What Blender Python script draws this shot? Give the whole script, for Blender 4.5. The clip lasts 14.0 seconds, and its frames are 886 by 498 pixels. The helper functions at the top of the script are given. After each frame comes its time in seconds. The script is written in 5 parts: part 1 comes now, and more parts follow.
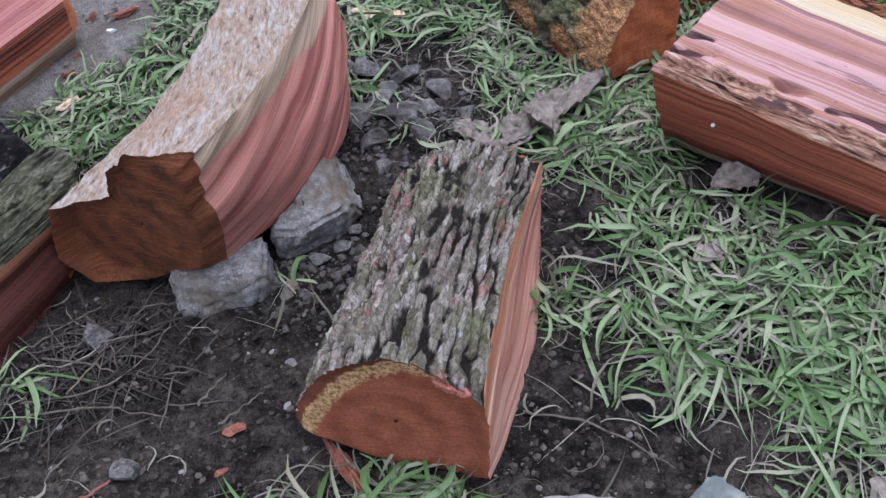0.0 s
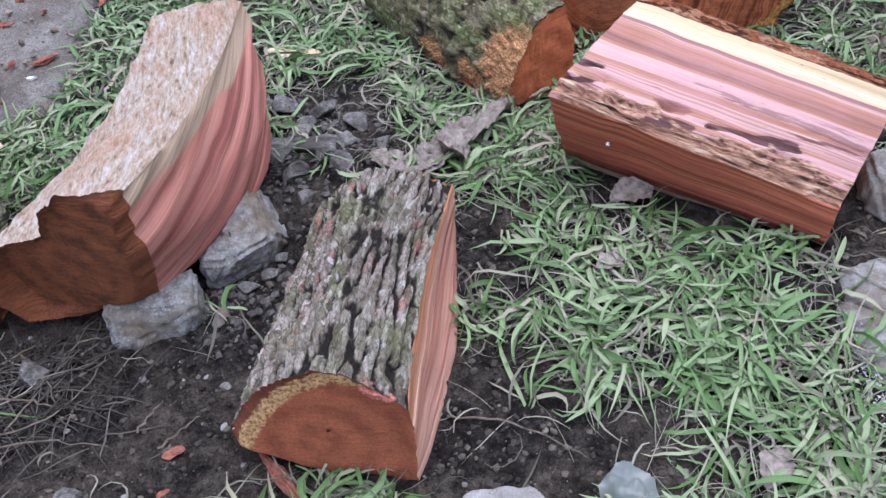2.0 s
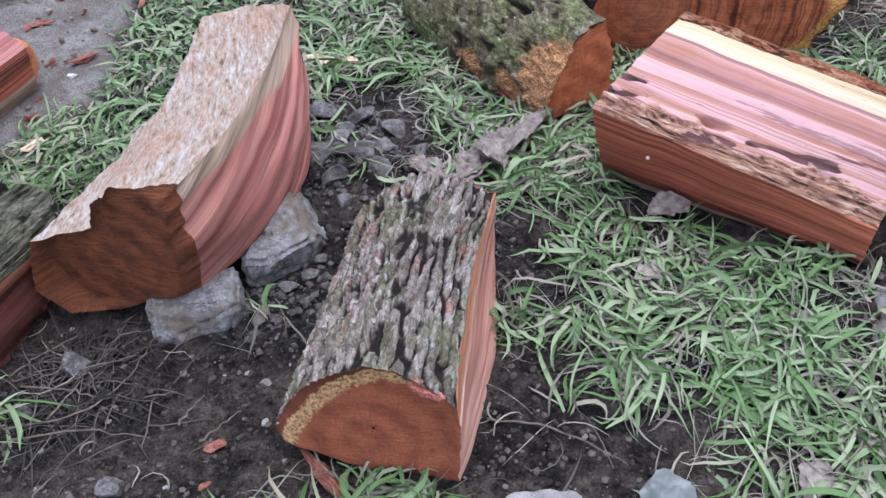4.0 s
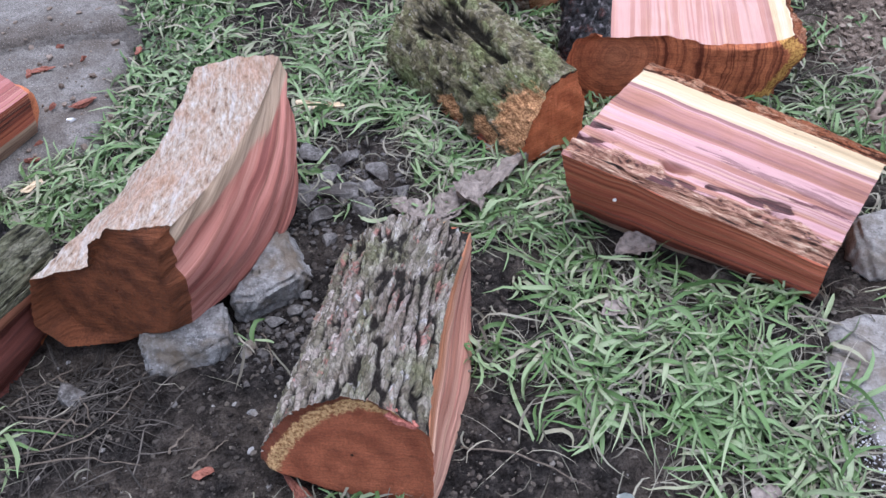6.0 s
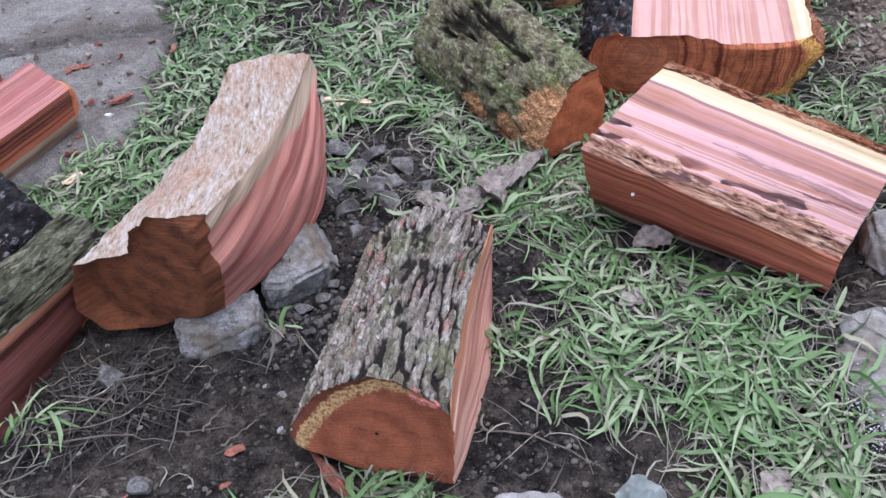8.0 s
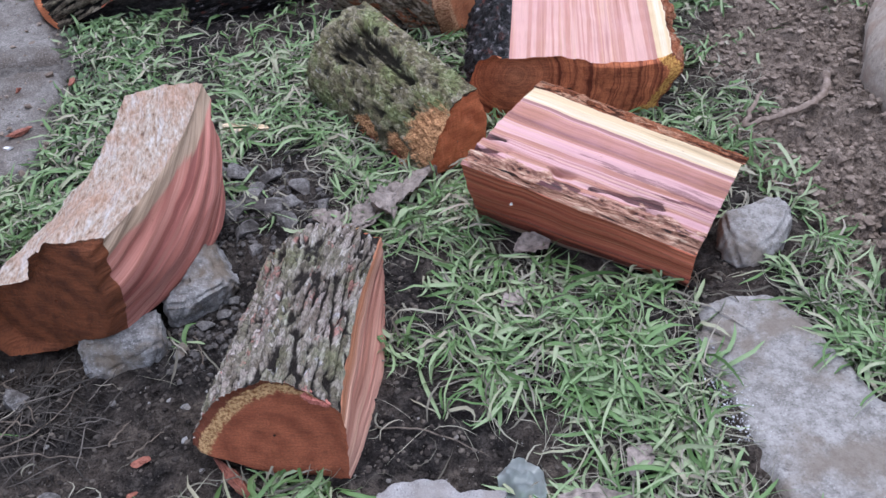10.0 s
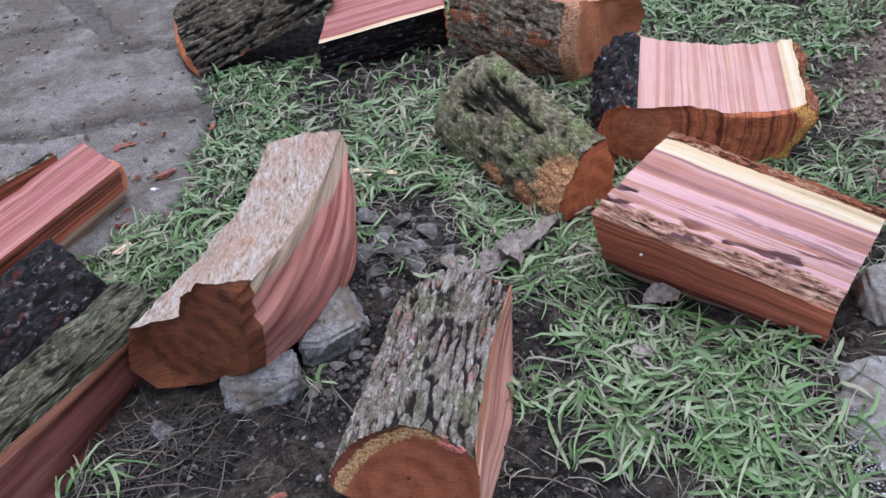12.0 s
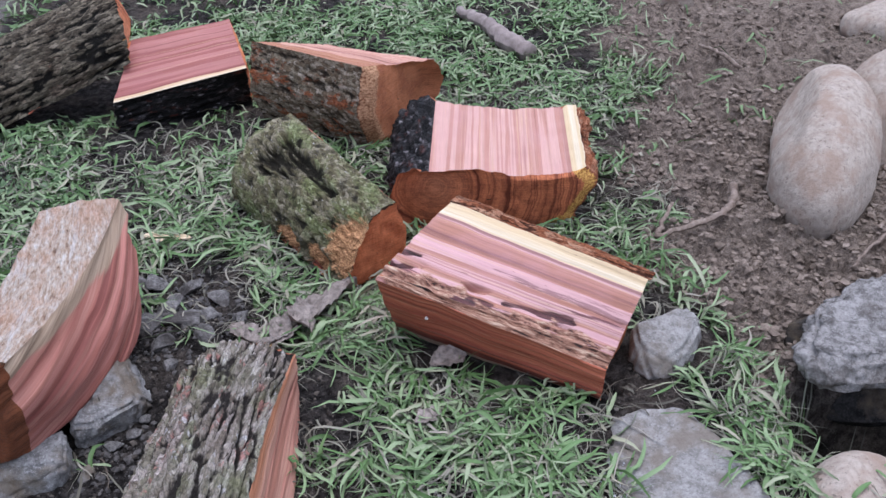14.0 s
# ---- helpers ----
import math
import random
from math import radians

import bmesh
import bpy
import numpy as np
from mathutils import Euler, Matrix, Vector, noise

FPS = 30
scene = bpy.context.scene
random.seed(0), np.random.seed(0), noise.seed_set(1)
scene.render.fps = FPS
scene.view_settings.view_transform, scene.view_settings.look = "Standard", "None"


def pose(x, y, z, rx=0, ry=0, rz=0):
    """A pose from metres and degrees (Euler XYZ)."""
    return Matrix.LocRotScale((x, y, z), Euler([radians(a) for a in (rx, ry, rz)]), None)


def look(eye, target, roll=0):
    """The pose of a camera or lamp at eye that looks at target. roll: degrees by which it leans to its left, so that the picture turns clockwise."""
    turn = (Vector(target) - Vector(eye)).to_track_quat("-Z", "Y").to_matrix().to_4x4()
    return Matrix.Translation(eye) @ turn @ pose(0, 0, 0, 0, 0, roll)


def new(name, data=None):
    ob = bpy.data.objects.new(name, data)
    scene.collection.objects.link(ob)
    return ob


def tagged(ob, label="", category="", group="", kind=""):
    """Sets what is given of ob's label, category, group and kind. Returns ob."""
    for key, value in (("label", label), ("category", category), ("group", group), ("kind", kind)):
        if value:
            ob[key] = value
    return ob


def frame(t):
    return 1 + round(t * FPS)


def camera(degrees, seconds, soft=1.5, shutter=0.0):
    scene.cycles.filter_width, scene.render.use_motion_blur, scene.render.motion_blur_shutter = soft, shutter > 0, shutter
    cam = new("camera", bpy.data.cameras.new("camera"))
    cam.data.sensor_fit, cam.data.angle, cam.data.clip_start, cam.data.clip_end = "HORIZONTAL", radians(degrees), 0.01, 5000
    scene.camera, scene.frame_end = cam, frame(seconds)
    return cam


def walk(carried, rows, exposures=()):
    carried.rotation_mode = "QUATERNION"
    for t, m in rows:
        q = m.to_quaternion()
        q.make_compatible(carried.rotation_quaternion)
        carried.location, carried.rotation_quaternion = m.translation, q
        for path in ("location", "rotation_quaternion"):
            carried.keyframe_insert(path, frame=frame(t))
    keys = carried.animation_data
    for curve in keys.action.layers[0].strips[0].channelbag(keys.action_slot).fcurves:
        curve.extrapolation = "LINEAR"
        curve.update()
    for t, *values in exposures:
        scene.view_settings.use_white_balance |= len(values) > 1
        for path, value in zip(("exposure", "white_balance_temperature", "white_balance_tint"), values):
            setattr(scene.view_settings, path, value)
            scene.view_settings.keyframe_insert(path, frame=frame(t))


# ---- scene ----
cam = camera(53.1, 14.0)
PATH = [
    (0, (0.038, -0.48, 0.878), (-0.094, 0.894, -0.569), -9.3),
    (0.5, (0.035, -0.511, 0.868), (-0.024, 0.854, -0.593), -8.0),
    (1, (0.038, -0.545, 0.878), (0.064, 0.801, -0.601), -5.3),
    (1.5, (0.025, -0.571, 0.883), (0.003, 0.805, -0.568), -8.1),
    (2, (0.052, -0.547, 0.921), (0.085, 0.868, -0.492), -7.5),
    (2.5, (0.048, -0.558, 0.947), (0.117, 0.896, -0.425), -5.8),
    (3, (0.019, -0.548, 0.925), (0.095, 0.88, -0.473), -5.2),
    (3.2, (0.011, -0.552, 0.924), (0.055, 0.888, -0.463), -5.4),
    (5.3, (-0.015, -0.583, 0.934), (0.018, 0.861, -0.449), -5.3),
    (5.5, (-0.01, -0.592, 0.962), (0.006, 0.879, -0.393), -5.5),
    (6, (0.015, -0.617, 0.977), (0.076, 0.877, -0.352), -4.8),
    (6.5, (0.008, -0.61, 0.982), (0.085, 0.891, -0.338), -4.2),
    (7, (0.013, -0.61, 0.981), (0.105, 0.889, -0.34), -4.1),
    (7.5, (0.01, -0.614, 0.981), (0.074, 0.884, -0.342), -4.8),
    (8, (0.015, -0.664, 1.0), (0.021, 0.834, -0.325), -5.7),
    (8.5, (0.054, -0.738, 1.046), (0.145, 0.795, -0.235), -4.7),
    (8.7, (0.073, -0.755, 1.061), (0.208, 0.79, -0.203), -4.1),
    (10.8, (0.058, -0.754, 1.039), (0.242, 0.742, -0.275), -3.9),
    (11, (0.061, -0.755, 1.056), (0.216, 0.773, -0.225), -5.1),
    (11.5, (0.051, -0.763, 1.064), (0.156, 0.796, -0.184), -5.9),
    (12, (0.014, -0.754, 1.076), (-0.015, 0.834, -0.139), -7.5),
    (12.5, (0.005, -0.738, 1.103), (-0.1, 0.901, -0.039), -8.1),
    (13, (0.028, -0.737, 1.109), (-0.004, 0.915, -0.018), -7.0),
    (13.5, (0.072, -0.736, 1.102), (0.221, 0.896, -0.045), -1.8),
    (14, (0.126, -0.747, 1.094), (0.448, 0.856, -0.057), -1.5),
]
walk(cam, [(t, look(eye, target, roll)) for t, eye, target, roll in PATH], [(0, 1.07, 5760, 16), (0.7, 1.32, 5760, 16), (2, 1.43, 5760, 16), (5.5, 1.4, 5760, 16), (8.7, 1.4, 5760, 16), (11, 1.16, 5760, 16), (14, 1.16, 5760, 16)])

# ---- light ----
world = bpy.data.worlds.new("overcast_sky")
scene.world = world
world.use_nodes = True
wn = world.node_tree.nodes
sky = wn.new("ShaderNodeTexSky")
sky.sky_type = "NISHITA"
sky.sun_disc = False
sky.sun_elevation, sky.sun_rotation = radians(80), radians(65)
sky.dust_density, sky.air_density, sky.ozone_density = 1.0, 1.0, 1.0
grey = wn.new("ShaderNodeHueSaturation")
grey.inputs["Saturation"].default_value = 0.4
world.node_tree.links.new(sky.outputs[0], grey.inputs["Color"])
world.node_tree.links.new(grey.outputs[0], wn["Background"].inputs[0])
wn["Background"].inputs[1].default_value = 0.15
sun = new("sun", bpy.data.lights.new("sun", "SUN"))
sun.data.energy, sun.data.angle, sun.data.color = 1.2, radians(55), (1.0, 0.985, 0.965)
sun.matrix_world = look((0.55, 0.85, 5.0), (0, 0.6, 0))

# ---- noise ----


def hash3(i, j, k):
    h = (i.astype(np.uint32) * np.uint32(374761393)) ^ (j.astype(np.uint32) * np.uint32(668265263)) ^ (k.astype(np.uint32) * np.uint32(2147483647))
    h = (h ^ (h >> np.uint32(13))) * np.uint32(1274126177)
    h = (h ^ (h >> np.uint32(16))) * np.uint32(2246822519)
    return (h >> np.uint32(8)).astype(np.float64) / 16777216.0


def vnoise(x, y, z=0.0):
    """Smooth noise, 0 to 1, for arrays."""
    x, y, z = np.broadcast_arrays(np.asarray(x, float), np.asarray(y, float), np.asarray(z, float))
    a, b, c = np.floor(x).astype(np.int64), np.floor(y).astype(np.int64), np.floor(z).astype(np.int64)
    u, v, w = x - a, y - b, z - c
    u, v, w = u * u * (3 - 2 * u), v * v * (3 - 2 * v), w * w * (3 - 2 * w)
    out = 0
    for di in (0, 1):
        for dj in (0, 1):
            for dk in (0, 1):
                out = out + hash3(a + di, b + dj, c + dk) * (u if di else 1 - u) * (v if dj else 1 - v) * (w if dk else 1 - w)
    return out


def fbm(x, y, z=0.0, octaves=4):
    total, amp, norm = 0, 1.0, 0.0
    for o in range(octaves):
        total = total + amp * vnoise(np.asarray(x) * 2**o + 17.3 * o, np.asarray(y) * 2**o - 9.1 * o, np.asarray(z) * 2**o)
        norm += amp
        amp *= 0.5
    return total / norm


def sstep(a, b, x):
    t = np.clip((x - a) / (b - a), 0, 1)
    return t * t * (3 - 2 * t)


# ---- materials ----


class Mat:
    """A node material with short ways to add nodes."""

    def __init__(self, name, rough=0.8, gloss=0.28):
        self.m = bpy.data.materials.new(name)
        self.m.use_nodes = True
        self.n, self.l = self.m.node_tree.nodes, self.m.node_tree.links
        self.b = self.n["Principled BSDF"]
        self.b.inputs["Roughness"].default_value = rough
        self.b.inputs["Specular IOR Level"].default_value = gloss
        self.tc = self.n.new("ShaderNodeTexCoord")
        self.info = self.n.new("ShaderNodeObjectInfo")

    def put(self, node, key, value):
        if isinstance(value, bpy.types.NodeSocket):
            self.l.new(value, node.inputs[key])
        elif value is not None:
            if isinstance(value, tuple) and len(value) == 3 and node.inputs[key].type == "RGBA":
                value = (*value, 1)
            node.inputs[key].default_value = value

    def vec(self, scale, source="UV", shift=True):
        mp = self.n.new("ShaderNodeMapping")
        self.l.new(self.tc.outputs[source], mp.inputs["Vector"])
        mp.inputs["Scale"].default_value = scale
        if shift:
            cm = self.n.new("ShaderNodeCombineXYZ")
            mul = self.math("MULTIPLY", self.info.outputs["Random"], 37.0)
            for key in range(3):
                self.l.new(mul, cm.inputs[key])
            self.l.new(cm.outputs[0], mp.inputs["Location"])
        return mp.outputs[0]

    def noise(self, vec, scale=1.0, detail=4.0, rough=0.55, warp=0.0):
        t = self.n.new("ShaderNodeTexNoise")
        self.l.new(vec, t.inputs["Vector"])
        for key, value in (("Scale", scale), ("Detail", detail), ("Roughness", rough), ("Distortion", warp)):
            t.inputs[key].default_value = value
        return t.outputs["Fac"]

    def voronoi(self, vec, scale=1.0, feature="F1", out="Distance"):
        t = self.n.new("ShaderNodeTexVoronoi")
        t.feature = feature
        self.l.new(vec, t.inputs["Vector"])
        t.inputs["Scale"].default_value = scale
        return t.outputs[out]

    def math(self, op, a, b=0.0, c=None):
        t = self.n.new("ShaderNodeMath")
        t.operation = op
        self.put(t, 0, a)
        self.put(t, 1, b)
        if c is not None:
            self.put(t, 2, c)
        return t.outputs[0]

    def ramp(self, fac, stops, smooth=False):
        t = self.n.new("ShaderNodeValToRGB")
        self.put(t, "Fac", fac)
        e = t.color_ramp.elements
        while len(e) < len(stops):
            e.new(0.5)
        for slot, (at, col) in zip(e, stops):
            slot.position = at
            slot.color = (*col, 1) if isinstance(col, tuple) else (col, col, col, 1)
        if smooth:
            t.color_ramp.interpolation = "EASE"
        return t.outputs[0]

    def mix(self, fac, a, b, mode="MIX"):
        t = self.n.new("ShaderNodeMix")
        t.data_type, t.blend_type = "RGBA", mode
        self.put(t, 0, fac)
        self.put(t, 6, a)
        self.put(t, 7, b)
        return t.outputs[2]

    def attr(self, name):
        t = self.n.new("ShaderNodeAttribute")
        t.attribute_name = name
        return t.outputs["Fac"]

    def radius(self, vec):
        t = self.n.new("ShaderNodeVectorMath")
        t.operation = "LENGTH"
        self.l.new(vec, t.inputs[0])
        return t.outputs["Value"]

    def bump(self, height, strength=0.5, dist=0.002, under=None):
        t = self.n.new("ShaderNodeBump")
        self.put(t, "Height", height)
        t.inputs["Strength"].default_value, t.inputs["Distance"].default_value = strength, dist
        if under is not None:
            self.l.new(under, t.inputs["Normal"])
        return t.outputs[0]

    def done(self, color, normal=None, rough=None):
        self.put(self.b, "Base Color", color)
        if normal is not None:
            self.l.new(normal, self.b.inputs["Normal"])
        if rough is not None:
            self.put(self.b, "Roughness", rough)
        return self.m


def split_wood(name, light, mid, dark, sap=(0.6, 0.51, 0.4), sap_width=0.0, streak=42.0, contrast=1.0, rough=0.62, tan=0.35):
    """Cloven wood: streaks along the grain, a pale sapwood band beside the bark."""
    k = Mat(name, rough)
    long = k.noise(k.vec((streak, 0.8, 1)), 1.0, 5, 0.6, 0.2)
    fine = k.noise(k.vec((420, 6, 1)), 1.0, 4, 0.6)
    blot = k.noise(k.vec((9, 5, 1)), 1.0, 4, 0.6)
    lo, hi = 0.5 - 0.17 * contrast, 0.5 + 0.15 * contrast
    col = k.ramp(long, [(lo + 0.0, dark), (lo + 0.055, mid), (0.47, light), (0.53, light), (hi - 0.04, mid), (hi + 0.05, light)])
    band = k.noise(k.vec((streak * 0.5, 0.7, 1)), 1.0, 3, 0.5, 0.2)
    col = k.mix(k.ramp(band, [(0.36, 0.85), (0.43, 0.0), (0.55, 0.0), (0.6, 0.8), (0.64, 0.2)]), col, (mid[0] * 0.8, mid[1] * 0.8, mid[2] * 0.75))
    col = k.mix(k.ramp(band, [(0.47, 0.0), (0.49, tan), (0.51, tan), (0.53, 0.0)]), col, (0.58, 0.4, 0.27))
    col = k.mix(k.ramp(blot, [(0.42, 0.0), (0.75, 0.55)]), col, mid)
    if sap_width:
        edge = k.math("ADD", k.attr("rim"), k.math("MULTIPLY", k.math("SUBTRACT", long, 0.5), sap_width * 1.2))
        col = k.mix(k.ramp(k.math("DIVIDE", edge, sap_width * 2.0), [(0.42, 1.0), (0.5, 0.0)]), col, k.mix(k.ramp(fine, [(0.35, 0.0), (0.7, 1.0)]), (sap[0] * 0.75, sap[1] * 0.68, sap[2] * 0.6), sap))
    col = k.mix(0.34, col, k.ramp(fine, [(0.36, 0.4), (0.58, 1.0)]), "MULTIPLY")
    pores = k.voronoi(k.vec((90, 25, 1)), 1.0)
    col = k.mix(k.ramp(pores, [(0.03, 0.6), (0.07, 0.0)]), col, (dark[0] * 0.5, dark[1] * 0.5, dark[2] * 0.5))
    return k.done(col, k.bump(fine, 0.8, 0.002, k.bump(long, 0.7, 0.006)))


def banded_wood(name, pale, warm, dusk, sap=(0.57, 0.475, 0.335), sap_width=0.04, band=30.0, line=0.7, clefts=0.0, crumble_from=0.0, rough=0.6):
    """A freshly cloven face: crisp growth bands along the grain, cream sapwood beside the bark, dark clefts and a crumbling edge."""
    k = Mat(name, rough)
    wide = k.noise(k.vec((band, 0.28, 1)), 1.0, 2, 0.5, 0.1)
    thin = k.noise(k.vec((band * 3.4, 0.4, 1)), 1.0, 2, 0.5, 0.1)
    fine = k.noise(k.vec((650, 7, 1)), 1.0, 4, 0.65)
    blot = k.noise(k.vec((13, 9, 1)), 1.0, 4, 0.6)
    col = k.ramp(wide, [(0.36, dusk), (0.39, warm), (0.455, warm), (0.475, pale), (0.545, pale), (0.56, warm), (0.61, warm), (0.63, pale), (0.7, pale), (0.72, dusk)])
    col = k.mix(k.ramp(blot, [(0.42, 0.0), (0.68, 0.4)]), col, (pale[0] * 0.86, pale[1] * 0.74, pale[2] * 0.84))
    col = k.mix(k.ramp(thin, [(0.31, line), (0.34, 0.0), (0.64, 0.0), (0.66, line * 0.8), (0.69, line * 0.8), (0.71, 0.0)]), col, (warm[0] * 0.75, warm[1] * 0.72, warm[2] * 0.72))
    col = k.mix(k.ramp(thin, [(0.585, 0.0), (0.6, 0.5), (0.615, 0.5), (0.63, 0.0)]), col, (0.5, 0.31, 0.19))
    rim = k.math("ADD", k.attr("rim"), k.math("MULTIPLY", k.math("SUBTRACT", thin, 0.5), sap_width * 0.3))
    edge = k.math("DIVIDE", rim, sap_width * 2.0)
    cream = k.mix(k.ramp(thin, [(0.42, 0.0), (0.5, 1.0)]), sap, (sap[0] * 0.92, sap[1] * 0.83, sap[2] * 0.7))
    col = k.mix(k.ramp(edge, [(0.5, 0.0), (0.515, 0.8), (0.6, 0.8), (0.625, 0.0)]), col, (dusk[0] * 1.2, dusk[1] * 1.3, dusk[2] * 1.3))
    col = k.mix(k.ramp(edge, [(0.485, 1.0), (0.51, 0.0)]), col, cream)
    # Splits drawn in dark colour only, away from the sapwood.
    if clefts:
        split = k.noise(k.vec((32, 2.6, 1)), 1.0, 6, 0.7, 0.25)
        low = k.ramp(k.attr("rim"), [(sap_width * 2.2, 0.0), (sap_width * 3.6, 1.0)])
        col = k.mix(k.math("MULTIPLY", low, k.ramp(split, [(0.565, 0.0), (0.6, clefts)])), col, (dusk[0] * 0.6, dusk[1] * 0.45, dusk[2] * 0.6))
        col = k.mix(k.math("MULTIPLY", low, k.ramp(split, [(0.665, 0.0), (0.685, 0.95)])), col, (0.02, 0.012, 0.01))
    # Cleft darkness is put into the colour as well as the relief.
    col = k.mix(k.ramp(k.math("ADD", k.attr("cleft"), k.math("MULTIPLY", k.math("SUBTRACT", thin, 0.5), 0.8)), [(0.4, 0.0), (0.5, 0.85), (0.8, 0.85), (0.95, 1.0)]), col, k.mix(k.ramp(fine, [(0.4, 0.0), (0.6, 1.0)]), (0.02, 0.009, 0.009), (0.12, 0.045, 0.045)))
    if crumble_from:
        torn = k.noise(k.vec((30, 13, 1)), 1.0, 5, 0.65)
        crumb = k.noise(k.vec((190, 40, 1)), 1.0, 6, 0.75, 0.4)
        gone = k.math("MULTIPLY_ADD", k.math("SUBTRACT", torn, 0.5), 0.16, k.math("SUBTRACT", k.attr("rim"), crumble_from))
        col = k.mix(k.ramp(k.math("MULTIPLY_ADD", gone, 10.0, 0.5), [(0.5, 0.0), (0.58, 1.0)]), col, k.ramp(crumb, [(0.38, (0.03, 0.014, 0.012)), (0.45, (0.2, 0.085, 0.055)), (0.55, (0.4, 0.23, 0.16)), (0.64, (0.6, 0.45, 0.33))]))
    col = k.mix(0.3, col, k.ramp(fine, [(0.36, 0.45), (0.58, 1.0)]), "MULTIPLY")
    pores = k.voronoi(k.vec((60, 16, 1)), 1.0)
    col = k.mix(k.ramp(pores, [(0.02, 0.7), (0.05, 0.0)]), col, (dusk[0] * 0.5, dusk[1] * 0.4, dusk[2] * 0.4))
    return k.done(col, k.bump(fine, 0.7, 0.002, k.bump(wide, 0.5, 0.004)))


def end_grain(name, heart, heart2, sap, rind, sap_width=0.02, rind_width=0.008, ring=160.0, rough=0.75, saw=0.5, ring_mix=0.12, bands=0.0):
    """A sawn end: rings round the pith, sapwood and a dark rind beside the bark, saw marks across."""
    k = Mat(name, rough, 0.2)
    uv = k.vec((1, 1, 1), shift=False)
    r = k.radius(uv)
    wob = k.noise(uv, 22, 3)
    r2 = k.math("MULTIPLY_ADD", wob, 0.018, r)
    rings = k.math("MULTIPLY_ADD", k.math("SINE", k.math("MULTIPLY", r2, ring)), 0.5, 0.5)
    coarse = k.noise(uv, 30, 5, 0.65)
    fine = k.noise(uv, 320, 4, 0.7)
    marks = k.noise(k.vec((30, 420, 1)), 1.0, 3, 0.6)
    col = k.ramp(k.math("MULTIPLY_ADD", rings, ring_mix, k.math("MULTIPLY", coarse, 1.1 - ring_mix)), [(0.3, heart2), (0.6, heart), (0.85, (heart[0] * 1.25, heart[1] * 1.2, heart[2] * 1.2))])
    if bands:
        cm = k.n.new("ShaderNodeCombineXYZ")
        k.l.new(k.math("MULTIPLY", r2, bands), cm.inputs[0])
        year = k.noise(cm.outputs[0], 1.0, 3, 0.6)
        col = k.mix(k.ramp(year, [(0.4, 0.95), (0.45, 0.3), (0.5, 0.0), (0.56, 0.0), (0.6, 0.75), (0.66, 0.1)]), col, (heart2[0] * 0.75, heart2[1] * 0.7, heart2[2] * 0.7))
        col = k.mix(k.ramp(r2, [(0.02, 0.6), (0.1, 0.0)]), col, (heart[0] * 0.95, heart[1] * 1.25, heart[2] * 1.5))
    ragged = k.noise(uv, 75, 6, 0.8)
    rim = k.math("MULTIPLY_ADD", k.math("SUBTRACT", ragged, 0.5), 0.03, k.attr("rim"))
    smudge = k.noise(k.vec((24, 60, 1)), 1.0, 6, 0.75)
    col = k.mix(k.ramp(smudge, [(0.56, 0.0), (0.7, 0.5)]), col, (heart2[0] * 0.35, heart2[1] * 0.35, heart2[2] * 0.4))
    col = k.mix(0.3, col, k.ramp(marks, [(0.38, 0.3), (0.6, 1.0)]), "MULTIPLY")
    if sap_width:
        col = k.mix(k.ramp(k.math("DIVIDE", rim, (rind_width + sap_width) * 2), [(0.45, 1.0), (0.5, 0.0)]), col, k.mix(k.ramp(k.noise(uv, 190, 5, 0.75), [(0.4, 1.0), (0.56, 0.0)]), sap, (sap[0] * 0.36, sap[1] * 0.24, sap[2] * 0.18)))
    col = k.mix(k.ramp(k.math("DIVIDE", rim, rind_width * 2), [(0.42, 1.0), (0.5, 0.0)]), col, rind)
    col = k.mix(0.42, col, k.ramp(fine, [(0.38, 0.3), (0.58, 1.0)]), "MULTIPLY")
    return k.done(col, k.bump(fine, 0.8, 0.002, k.bump(marks, saw, 0.003)))


